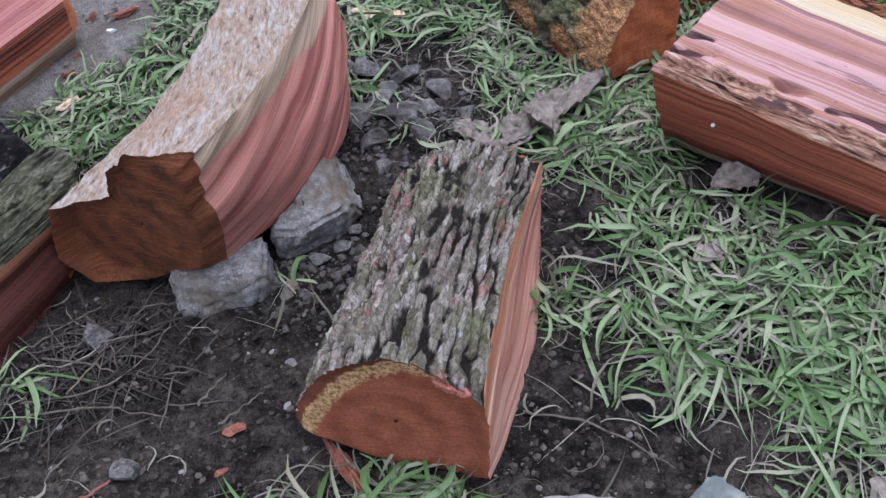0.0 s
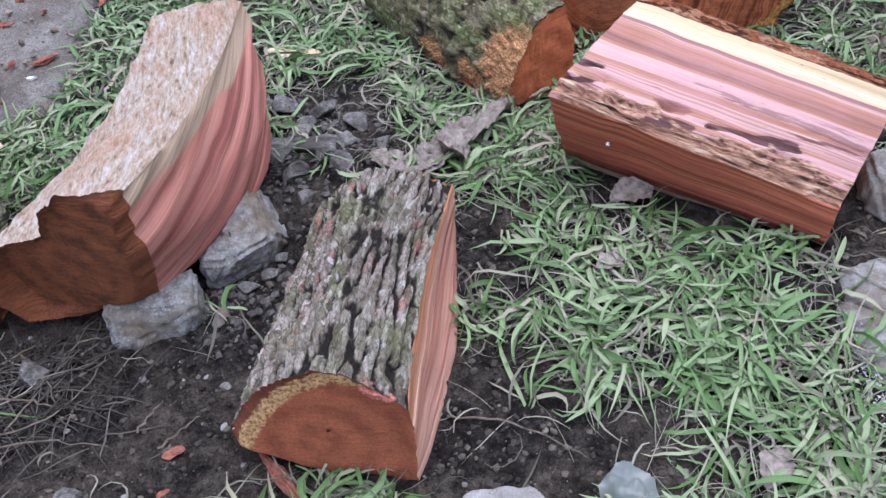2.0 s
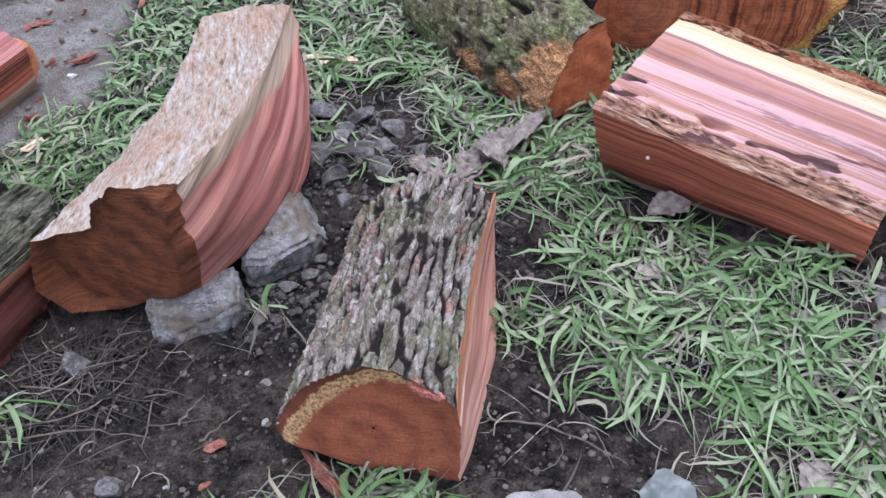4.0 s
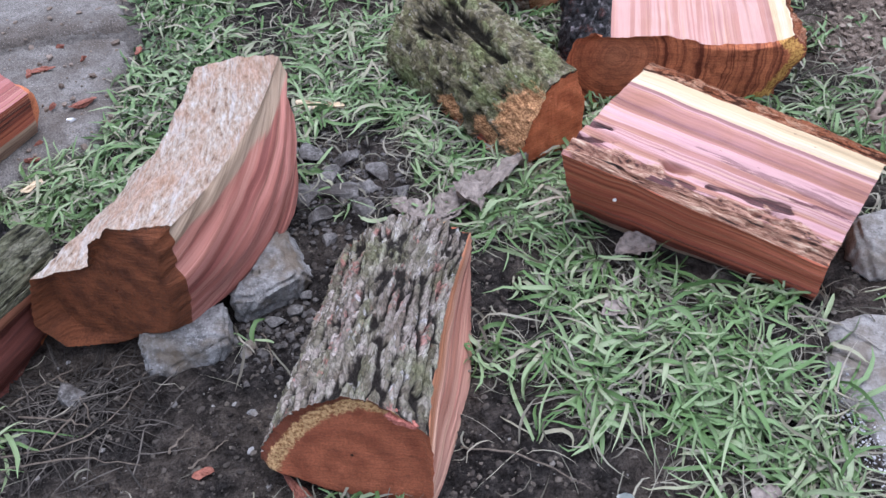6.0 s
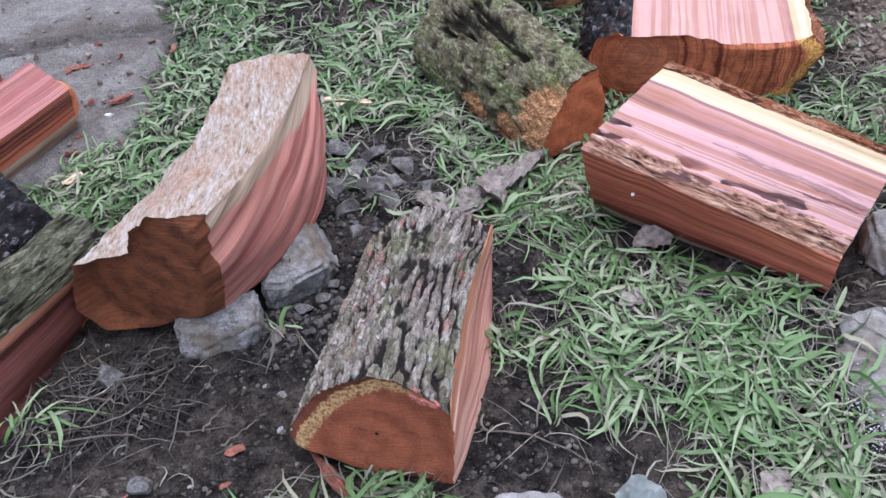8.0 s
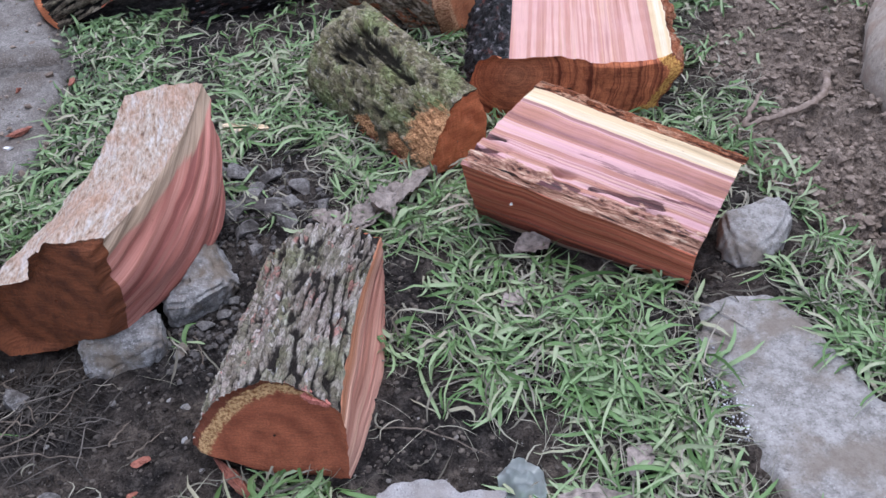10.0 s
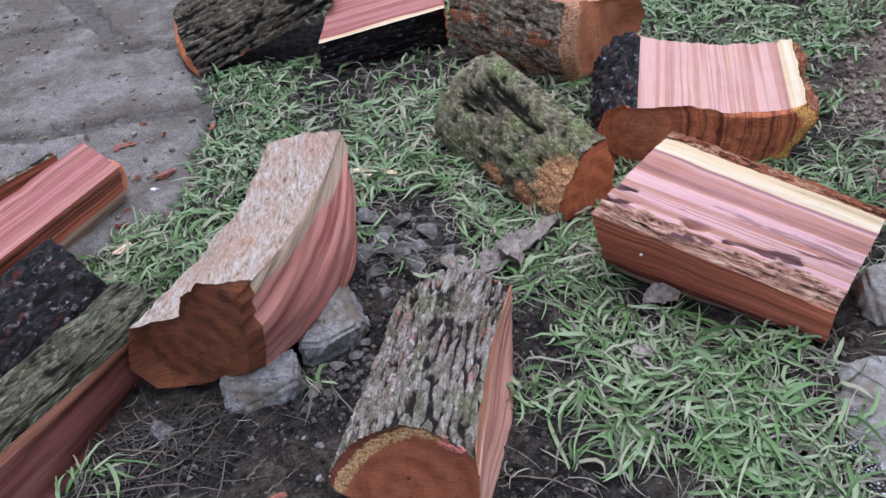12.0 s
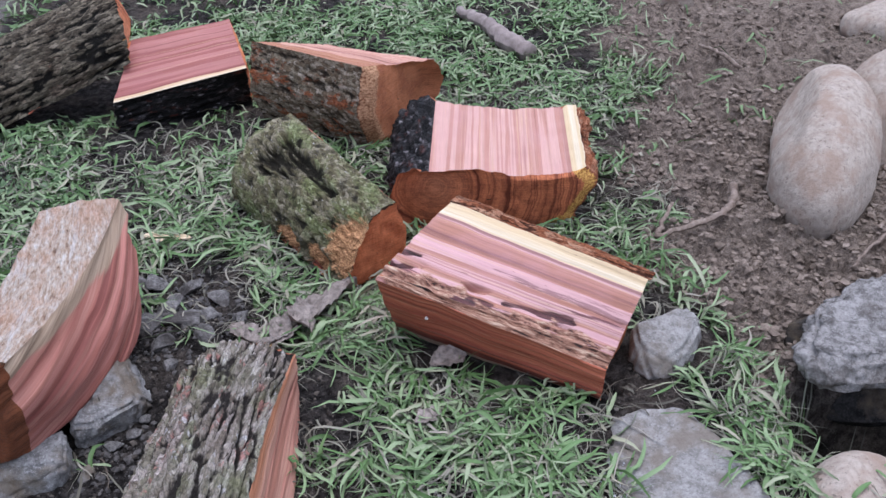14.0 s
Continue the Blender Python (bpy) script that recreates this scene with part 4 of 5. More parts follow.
green_log = wood_log(
    "split_log",
    [(-0.572, 0.36, 0.0), (-0.53, 0.358, 0.125), (-0.515, 0.43, 0.148), (-0.585, 0.475, 0.148), (-0.632, 0.465, 0.08), (-0.63, 0.45, 0.0)],
    [(-0.715, 0.0, 0.0), (-0.785, -0.005, 0.12), (-0.79, 0.03, 0.148), (-0.845, 0.055, 0.145), (-0.865, 0.05, 0.08), (-0.86, 0.03, 0.0)],
    ["split_face", "bark", "bark", "bark", "bark", "underside"],
    {"split_face": (WET_RED_SHADED, "split"), "bark": (BARK_N, "bark"), "underside": (WET_RED_SHADED, "split")},
    "split log with grey-green bark beside the curved log", step=0.0035, seed=12.0, bark_amp=0.01, coarse=1.3, scales=0.45, grain_amp=0.01, grain=(26, 2.0), bend=[(0.015, 0, 0), (-0.01, 0, -0.012), (0, 0, -0.01), (0, 0, 0), (0, 0, 0), (0, 0, 0)], ends=(END_C, END_C))

TORN = plain_mat("torn_pink_fibre", (0.2, 0.045, 0.032), (0.48, 0.19, 0.15), 420)
for n, (x, y, z, w) in enumerate([(-0.03, 0.013, 0.171, 0.026), (-0.014, 0.008, 0.162, 0.018)]):
    torn = rock("torn_fibre", (x, y, z), (w, 0.012, w * 0.75), TORN, "torn pink wood fibre", 30 + n, -18, rough=0.03, detail=4)
    del torn["category"]
    torn.parent = front_log
    torn.matrix_parent_inverse = Matrix.Translation(front_log.location).inverted()
fleck = rock("fleck", (0.332, 0.44, 0.098), (0.006, 0.006, 0.005), plain_mat("white_fleck", (0.7, 0.68, 0.62), (0.8, 0.78, 0.74), 80), "small white fleck", 34, detail=2, rough=0.001)
del fleck["category"]
fleck.parent = wedge_log
fleck.matrix_parent_inverse = Matrix.Translation(wedge_log.location).inverted()

# ---- stones ----


def broken_stone(name, low, high, material, label, seed, rough=0.006, soft=0.006, cuts=5):
    """A split lump of stone: flat broken faces between a foot and a top outline, worn edges and a pitted skin."""
    bm = bmesh.new()
    for p in (*low, *high):
        bm.verts.new(p)
    bmesh.ops.convex_hull(bm, input=bm.verts[:])
    bmesh.ops.delete(bm, geom=[v for v in bm.verts if not v.link_faces], context="VERTS")
    bmesh.ops.dissolve_limit(bm, angle_limit=radians(6), verts=bm.verts[:], edges=bm.edges[:])
    bmesh.ops.bevel(bm, geom=bm.edges[:], offset=soft, segments=2, affect="EDGES", clamp_overlap=True)
    bmesh.ops.triangulate(bm, faces=bm.faces[:])
    for _ in range(cuts):
        long = [e for e in bm.edges if e.calc_length() > 0.007]
        if not long:
            break
        bmesh.ops.subdivide_edges(bm, edges=long, cuts=1)
        bmesh.ops.triangulate(bm, faces=bm.faces[:])
    bm.normal_update()
    p, nr = np.array([v.co for v in bm.verts]), np.array([v.normal for v in bm.verts])
    q = p + seed
    strata = fbm(q[:, 0] * 22 + q[:, 2] * 30, q[:, 1] * 22, q[:, 2] * 90, 3) - 0.5
    p = p + nr * ((fbm(q[:, 0] * 16, q[:, 1] * 16, q[:, 2] * 16, 3) - 0.5) * rough * 2 + strata * rough * 1.3 + (fbm(q[:, 0] * 110, q[:, 1] * 110, q[:, 2] * 110, 3) - 0.5) * rough * 0.8)[:, None]
    base = p.mean(0)
    faces = [[v.index for v in f.verts] for f in bm.faces]
    bm.free()
    ob = mesh_object(name, p - base, faces, material, smooth=True)
    ob.location = base
    FOOT.append(hull([v[:2] for v in low]))
    return tagged(ob, label, "stone")


broken_stone("rubble_stone", [(-0.396, 0.273, -0.01), (-0.298, 0.285, -0.01), (-0.268, 0.315, -0.01), (-0.29, 0.38, -0.01), (-0.4, 0.36, -0.01)], [(-0.406, 0.305, 0.05), (-0.34, 0.298, 0.05), (-0.272, 0.29, 0.045), (-0.275, 0.36, 0.055), (-0.39, 0.37, 0.045)], STONE, "grey rough stone propping up the curved log", 3, rough=0.007)
broken_stone("rubble_stone", [(-0.268, 0.36, -0.01), (-0.185, 0.4, -0.01), (-0.15, 0.45, -0.01), (-0.18, 0.54, -0.01), (-0.28, 0.46, -0.01)], [(-0.278, 0.37, 0.045), (-0.23, 0.36, 0.05), (-0.165, 0.41, 0.045), (-0.2, 0.47, 0.068), (-0.24, 0.47, 0.07), (-0.2, 0.53, 0.05)], STONE, "grey angular stone under the curved log", 8, rough=0.009)
broken_stone("rubble_stone", [(0.676, 0.335, -0.01), (0.706, 0.284, -0.01), (0.775, 0.3, -0.01), (0.845, 0.38, -0.01), (0.82, 0.44, -0.01), (0.72, 0.43, -0.01)], [(0.688, 0.335, 0.05), (0.7, 0.39, 0.056), (0.818, 0.413, 0.058), (0.828, 0.37, 0.052), (0.772, 0.318, 0.038), (0.728, 0.302, 0.034)], SUNK, "smooth-sided grey stone beside the pink log", 5, rough=0.004, soft=0.008)

# ---- paving and slabs ----
paving = tagged(new("pavement"), "muddy grey path of worn flat slabs with mossy cracks", "path", kind="structure")
k = Mat("muddy_paving", 0.92, 0.12)
pv = k.vec((1, 1, 1), "Object")
p_big, p_mid, p_fine = k.noise(pv, 4, 5, 0.6), k.noise(pv, 30, 6, 0.7), k.noise(pv, 280, 4, 0.7)
pcol = k.ramp(p_mid, [(0.3, (0.12, 0.108, 0.098)), (0.7, (0.255, 0.238, 0.222))])
pcol = k.mix(k.ramp(p_big, [(0.42, 0.0), (0.56, 0.85)]), pcol, (0.1, 0.083, 0.07))
pcol = k.mix(k.ramp(p_fine, [(0.62, 0.0), (0.72, 0.8)]), pcol, (0.42, 0.4, 0.39))
pcol = k.mix(0.7, pcol, k.ramp(p_fine, [(0.38, 0.3), (0.56, 1.0)]), "MULTIPLY")
PAVING = k.done(pcol, k.bump(p_fine, 0.7, 0.002, k.bump(p_mid, 0.6, 0.006)))
SLABS = [
    [(-0.56, 1.0), (-0.605, 0.856), (-0.66, 0.825), (-0.95, 0.62), (-1.6, 0.55), (-1.6, 1.37), (-1.05, 1.31), (-0.58, 1.36), (-0.565, 1.17)],
    [(-0.59, 1.385), (-1.05, 1.33), (-1.6, 1.39), (-1.6, 2.0), (-1.06, 2.04), (-0.95, 1.8), (-0.73, 1.82), (-0.66, 1.62)],
    [(-0.74, 1.85), (-0.93, 1.825), (-1.04, 2.06), (-1.3, 2.48), (-0.74, 2.52)],
    [(-1.075, 2.075), (-1.65, 2.03), (-2.3, 2.6), (-1.95, 3.1), (-1.36, 2.52)],
    [(-1.28, 2.6), (-0.98, 2.6), (-0.86, 3.1), (-1.25, 3.3)],
    [(-1.64, 0.55), (-3.0, 0.5), (-3.0, 2.4), (-2.3, 2.55), (-1.64, 2.0)],
]
for n, poly in enumerate(SLABS):
    plate("paving_slab", poly, 0.016 + 0.003 * (n % 2), PAVING, step=0.01, depth=0.05, rough=0.008, edge=0.03, ragged=0.025, seed=3.0 + n, parent=paving)

concrete_slab = plate("concrete_slab", [(0.595, 0.236), (0.55, 0.15), (0.542, 0.066), (0.549, -0.013), (0.552, -0.13), (0.6, -0.3), (0.95, -0.3), (0.8, -0.02), (0.785, 0.08), (0.765, 0.15), (0.75, 0.21), (0.72, 0.237), (0.65, 0.255)], 0.013, SUNK, step=0.006, depth=0.035, rough=0.003, edge=0.03, ragged=0.018, seed=6.0)
tagged(concrete_slab, "pale grey worn concrete slab sunk in the ground", "concrete slab")
broken_slab = plate("concrete_fragment", [(0.028, -0.045), (0.055, -0.034), (0.128, -0.042), (0.148, -0.062), (0.215, -0.072), (0.195, -0.12), (0.15, -0.19), (0.06, -0.2), (0.026, -0.1)], 0.03, CONCRETE, step=0.003, depth=0.06, rough=0.009, edge=0.005, ragged=0.008, seed=7.0)
tagged(broken_slab, "broken piece of pale rough concrete lying in grass", "concrete")
FOOT.extend([np.array([(0.59, 0.2), (0.545, 0.0), (0.6, -0.3), (1.0, -0.3), (0.765, 0.07), (0.752, 0.2), (0.66, 0.25)]), np.array([(0.028, -0.045), (0.22, -0.07), (0.15, -0.19), (0.04, -0.2)])])

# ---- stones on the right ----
# Near-black stone colour for the lower front of the block.
BLACK_STONE = stone_mat("near_black_stone", (0.012, 0.011, 0.011), (0.035, 0.032, 0.03), speck=(0.06, 0.055, 0.05))
boulder = rock("boulder", (1.37, 0.87, 0.06), (0.66, 0.24, 0.34), BOULDER, "large smooth mud-stained boulder half sunk in soil", 12, 56, cuts=3, rough=0.012, detail=5, round_off=0.98)
rock("boulder", (1.66, 0.97, 0.06), (0.46, 0.34, 0.36), BOULDER, "smooth pale boulder leaning on another", 15, 40, cuts=3, rough=0.012, round_off=0.98)
rock("boulder", (2.12, 1.62, 0.02), (0.42, 0.3, 0.18), BOULDER, "low brownish boulder at the edge of the soil", 16, 10, cuts=5, detail=4, round_off=0.95)
rock("stone", (1.50, 1.95, 0.03), (0.12, 0.07, 0.09), BOULDER, "small pale stone in the grass", 17, 10, detail=3)
block = tagged(new("stone_block"), "rough grey block with a black front over a hollow", "stone block")
crust = broken_stone("crust", [(0.925, 0.205, 0.035), (0.965, 0.14, 0.045), (1.3, 0.12, 0.045), (1.34, 0.4, 0.03), (1.0, 0.34, 0.02)], [(0.94, 0.225, 0.09), (0.99, 0.175, 0.095), (1.15, 0.16, 0.1), (1.3, 0.2, 0.115), (1.3, 0.38, 0.115), (1.04, 0.33, 0.105)], DIRTY, "rough grey top", 21, rough=0.016, soft=0.012)
core = rock("core", (1.13, 0.24, -0.045), (0.46, 0.25, 0.21), BLACK_STONE, "near-black face", 22, -12, cuts=16, rough=0.01)
for piece in (crust, core):
    piece.parent = block
    del piece["category"]
rock("stone", (0.915, -0.005, -0.025), (0.2, 0.15, 0.12), BOULDER, "pale rounded stone beside the hollow", 24, 30, cuts=6, rough=0.005, round_off=0.92)

# ---- small stones ----
for n, (x, y, s) in enumerate([(-0.235, 0.179, 0.018), (-0.234, 0.118, 0.012), (-0.25, 0.30, 0.035), (-0.272, 0.318, 0.026), (-0.213, 0.355, 0.03), (-0.18, 0.37, 0.028), (-0.165, 0.405, 0.022), (-0.5, 0.245, 0.05), (-0.56, 0.18, 0.03), (-0.414, 0.045, 0.035), (-0.195, 0.945, 0.02), (-0.13, 0.528, 0.035), (0.86, 0.5, 0.025), (0.91, 0.36, 0.022)]):
    rock("pebble", (x, y, s * 0.12), (s, s * 0.8, s * 0.6), SUNKEN if n > 2 else STONE, "small grey pebble lying on damp earth", 40 + n, 40 * n, cuts=9, rough=0.004, detail=2)
for n, (x, y, a, c) in enumerate([(-0.115, 0.665, 0.09, 0.06), (-0.185, 0.655, 0.085, 0.06), (-0.205, 0.735, 0.06, 0.05), (-0.13, 0.71, 0.07, 0.045), (-0.07, 0.6, 0.05, 0.04), (-0.036, 0.713, 0.06, 0.045), (-0.165, 0.79, 0.055, 0.045), (-0.095, 0.76, 0.05, 0.04), (-0.06, 0.66, 0.045, 0.035), (-0.145, 0.6, 0.05, 0.04), (0.0, 0.64, 0.045, 0.03), (-0.205, 0.8, 0.07, 0.05)]):
    rock("flat_stone", (x, y, 0.006), (a, c, 0.024), SUNKEN, "flat grey stone pressed into dark earth", 60 + n, 25 * n, cuts=12, rough=0.006, detail=3)


def tube(name, points, r0, r1, material, label, category, sides=7, wiggle=0.002, seed=0, sub=6):
    """A tapered stick along points."""
    rng = np.random.default_rng(seed)
    p = np.array(points, float)
    p = np.concatenate([[2 * p[0] - p[1]], p, [2 * p[-1] - p[-2]]])
    path = []
    for i in range(1, len(p) - 2):
        for t in np.linspace(0, 1, sub, endpoint=False):
            path.append(0.5 * (2 * p[i] + (p[i + 1] - p[i - 1]) * t + (2 * p[i - 1] - 5 * p[i] + 4 * p[i + 1] - p[i + 2]) * t * t + (3 * p[i] - p[i - 1] - 3 * p[i + 1] + p[i + 2]) * t**3))
    path.append(p[-2])
    path = np.array(path) + rng.normal(size=(len(path), 3)) * wiggle
    d = np.gradient(path, axis=0)
    d /= np.linalg.norm(d, axis=1, keepdims=True)
    e1 = np.cross(d, (0.1, 0.2, 0.97))
    e1 /= np.linalg.norm(e1, axis=1, keepdims=True)
    e2 = np.cross(d, e1)
    r = np.linspace(r0, r1, len(path)) * rng.uniform(0.85, 1.15, len(path))
    a = np.linspace(0, 2 * np.pi, sides + 1)
    V = path[:, None] + r[:, None, None] * (e1[:, None] * np.cos(a)[None, :, None] + e2[:, None] * np.sin(a)[None, :, None])
    faces = [tuple(f) for f in quads(len(path), sides + 1)]
    faces += [tuple(range(sides)), tuple((len(path) - 1) * (sides + 1) + i for i in range(sides))[::-1]]
    base = path.mean(0)
    ob = mesh_object(name, V.reshape(-1, 3) - base, faces, material)
    ob.location = base
    return tagged(ob, label, category)


TWIG = plain_mat("dry_grey_twig", (0.05, 0.038, 0.03), (0.16, 0.13, 0.1), 90)
ROOT = plain_mat("brown_root", (0.1, 0.07, 0.052), (0.24, 0.185, 0.15), 90)
RED_CHIP = plain_mat("fresh_red_chip", (0.11, 0.034, 0.022), (0.29, 0.11, 0.075), 160)
PALE_CHIP = plain_mat("cream_chip", (0.5, 0.36, 0.22), (0.66, 0.54, 0.38), 60)
for n, pts in enumerate([
    [(-0.574, 0.151), (-0.48, 0.16), (-0.428, 0.206), (-0.396, 0.271)],
    [(-0.568, 0.218), (-0.495, 0.2), (-0.454, 0.182)],
    [(-0.568, 0.128), (-0.474, 0.133), (-0.38, 0.112)],
    [(-0.346, 0.128), (-0.33, 0.147), (-0.314, 0.169)],
    [(-0.314, 0.097), (-0.29, 0.115), (-0.267, 0.138)],
    [(-0.586, 0.242), (-0.55, 0.27), (-0.508, 0.301)],
    [(-0.365, -0.014), (-0.321, -0.046), (-0.264, -0.029)],
    [(-0.53, 0.29), (-0.48, 0.235), (-0.46, 0.19)],
    [(-0.47, 0.26), (-0.44, 0.29), (-0.4, 0.295)],
    [(-0.52, 0.16), (-0.49, 0.2), (-0.485, 0.23)],
    [(-0.23, 0.33), (-0.215, 0.29), (-0.212, 0.26)],
    [(0.045, 0.079), (0.115, 0.058), (0.16, 0.03), (0.197, -0.006)],
]):
    tube("twig", [(x, y, 0.006 + 0.004 * (i % 2)) for i, (x, y) in enumerate(pts)], 0.0016, 0.0008, TWIG, "thin dry grey twig lying on bare earth", "twig", sides=5, wiggle=0.0012, seed=n)
tube("red_stem", [(-0.5, -0.016, 0.008), (-0.46, 0.008, 0.012), (-0.428, 0.03, 0.01)], 0.0022, 0.0014, plain_mat("red_stem_skin", (0.16, 0.05, 0.042), (0.27, 0.1, 0.08), 60), "thin reddish plant stem lying in grass", "stem", sides=5)
tube("branch", [(0.775, 2.12, 0.02), (0.815, 1.96, 0.035), (0.855, 1.8, 0.03), (0.9, 1.69, 0.022)], 0.015, 0.034, plain_mat("grey_branch_bark", (0.14, 0.11, 0.1), (0.27, 0.22, 0.2), 40), "short grey dead branch lying in grass", "branch", sides=10, wiggle=0.003, seed=3)
tube("root", [(0.88, 0.69, 0.015), (0.95, 0.68, 0.04), (1.03, 0.7, 0.045), (1.075, 0.74, 0.045), (1.105, 0.785, 0.055)], 0.006, 0.0095, ROOT, "pale brown root lying on loose soil", "root", sides=8, seed=4)
tube("root", [(0.88, 0.69, 0.015), (0.915, 0.73, 0.035), (0.955, 0.78, 0.035)], 0.006, 0.004, ROOT, "thin brown root on loose soil", "root", sides=6, seed=5)
tube("root", [(1.33, 0.55, 0.04), (1.25, 0.5, 0.05), (1.2, 0.47, 0.03)], 0.004, 0.003, ROOT, "thin brown root on loose soil", "root", sides=6, seed=6)
tube("root", [(1.45, 1.42, 0.03), (1.42, 1.5, 0.05), (1.4, 1.58, 0.04)], 0.007, 0.005, ROOT, "short pale root sticking out of soil", "root", sides=6, seed=7)


def chip(at, size, turn, material, label, seed):
    rock("wood_chip", at, size, material, label, seed, turn, cuts=14, rough=0.016, detail=3, category="wood chip")


chip((-0.153, 0.02, 0.012), (0.12, 0.016, 0.012), -58, RED_CHIP, "long red splinter beside the front log", 71)
chip((-0.304, 0.034, 0.003), (0.018, 0.008, 0.004), 40, RED_CHIP, "small red wood chip on damp earth", 72)
chip((-0.292, 0.09, 0.004), (0.03, 0.013, 0.004), 10, RED_CHIP, "small pink wood flake on damp earth", 73)
chip((-0.145, 0.945, 0.012), (0.115, 0.028, 0.014), -18, PALE_CHIP, "cream wood sliver lying near the curved log", 74)
chip((0.287, 0.527, 0.008), (0.035, 0.02, 0.016), 30, PALE_CHIP, "cream wood crumb under the pink log", 75)
for n, (x, y, s, a) in enumerate([(-0.769, 1.202, 0.06, 12), (-0.642, 1.036, 0.06, 40), (-0.703, 1.037, 0.025, 80), (-0.7, 0.845, 0.03, 20), (-0.677, 0.752, 0.045, 35), (-0.747, 1.3, 0.022, 5), (-0.682, 1.234, 0.02, 60), (-0.698, 0.9, 0.02, 30), (-0.557, 1.246, 0.04, 80), (-0.79, 1.19, 0.03, 95)]):
    chip((x, y, 0.022), (s, s * 0.36, 0.012), a, RED_CHIP if n != 4 else PALE_CHIP, "reddish wood chip on the muddy path", 80 + n)
rock("pebble", (-0.652, 0.974, 0.022), (0.02, 0.012, 0.01), plain_mat("white_pebble", (0.6, 0.6, 0.6), (0.75, 0.75, 0.75), 80), "small white pebble on the path", 95, 20, detail=2, rough=0.001)

# ---- dead leaves ----
LEAF = plain_mat("grey_brown_dead_leaf", (0.08, 0.065, 0.057), (0.28, 0.235, 0.205), 90)


def dead_leaf(at, length, width, turn, seed, curl=0.35, tilt=0.0, crumple=0.3):
    u, v = np.meshgrid(np.linspace(0, 1, 25), np.linspace(-1, 1, 15), indexing="ij")
    w = width / 2 * np.sin(np.pi * np.clip(u, 0.02, 0.98)) ** 0.7 * (1 + 0.9 * (fbm(u * 9 + seed, np.sign(v) * 3, seed, 2) - 0.5))
    x, y = (u - 0.5) * length, v * w
    z = curl * np.abs(v) ** 1.6 * w + (fbm(u * 3 + seed, v * 1.5, seed, 3) - 0.5) * length * crumple + (fbm(u * 9 + seed, v * 5, seed, 3) - 0.5) * length * crumple * 0.6 + 0.004
    V = np.stack([x, y, z], -1).reshape(-1, 3)
    f = quads(25, 15)
    n = len(V)
    low = V - np.array([0, 0, 0.0008])
    ob = mesh_object("dead_leaf", np.concatenate([V, low]), np.concatenate([f, f[:, ::-1] + n]), LEAF)
    ob.matrix_world = pose(*at, 0, tilt, turn)
    return tagged(ob, "crumpled grey-brown dead leaf lying in grass", "leaf", "dead leaves")


for n, (x, y, z, l, w, a) in enumerate([(0.165, 0.62, 0.03, 0.17, 0.055, 38), (0.09, 0.575, 0.02, 0.12, 0.06, 60), (0.05, 0.55, 0.018, 0.10, 0.06, 15), (0.12, 0.585, 0.03, 0.1, 0.05, 100), (0.015, 0.565, 0.014, 0.1, 0.05, 130), (0.362, 0.405, 0.022, 0.07, 0.05, 10), (0.30, 0.28, 0.02, 0.05, 0.035, 20), (0.32, -0.11, 0.015, 0.11, 0.03, -10), (0.40, -0.06, 0.014, 0.06, 0.035, 50), (-0.64, 1.66, 0.03, 0.12, 0.03, 10)]):
    dead_leaf((x, y, z), l, w, a, 1.3 * n, crumple=0.3 if y > 0.5 else 0.12)
k = Mat("milky_plastic", 0.3)
k.b.inputs["Transmission Weight"].default_value = 0.75
FILM = k.done(k.ramp(k.noise(k.vec((1, 1, 1), "Object"), 30, 4), [(0.35, (0.34, 0.4, 0.38)), (0.7, (0.55, 0.6, 0.58))]))
film_bit = plate("plastic_scrap", [(0.212, -0.062), (0.235, -0.04), (0.252, -0.062), (0.248, -0.085), (0.225, -0.094)], 0.02, FILM, step=0.002, depth=0.008, rough=0.014, edge=0.004, ragged=0.001, seed=4.0)
tagged(film_bit, "scrap of milky translucent plastic in the grass", "plastic")

# ---- soil crumbs ----
ICO = bmesh.new()
bmesh.ops.create_icosphere(ICO, subdivisions=1, radius=1.0)
ICO_V = np.array([v.co for v in ICO.verts])
ICO_F = np.array([[v.index for v in f.verts] for f in ICO.faces])
ICO.free()


def lumps(name, x, y, size, material, label, seed):
    rng = np.random.default_rng(seed)
    n = len(x)
    s = size[:, None] * rng.uniform(0.6, 1.2, (n, 3)) * np.array([1, 1, 0.75])
    jit = 1 + rng.uniform(-0.42, 0.42, (n, len(ICO_V), 1))
    a = rng.uniform(0, 6.28, n)
    P = ICO_V[None] * jit * s[:, None]
    X = P[..., 0] * np.cos(a)[:, None] - P[..., 1] * np.sin(a)[:, None] + x[:, None]
    Y = P[..., 0] * np.sin(a)[:, None] + P[..., 1] * np.cos(a)[:, None] + y[:, None]
    Z = P[..., 2] + (ground_z(x, y) + size * 0.25)[:, None]
    F = (ICO_F[None] + (np.arange(n) * len(ICO_V))[:, None, None]).reshape(-1, 3)
    return tagged(mesh_object(name, np.stack([X, Y, Z], -1).reshape(-1, 3), F, material, smooth=False), label, "soil", kind="stuff")


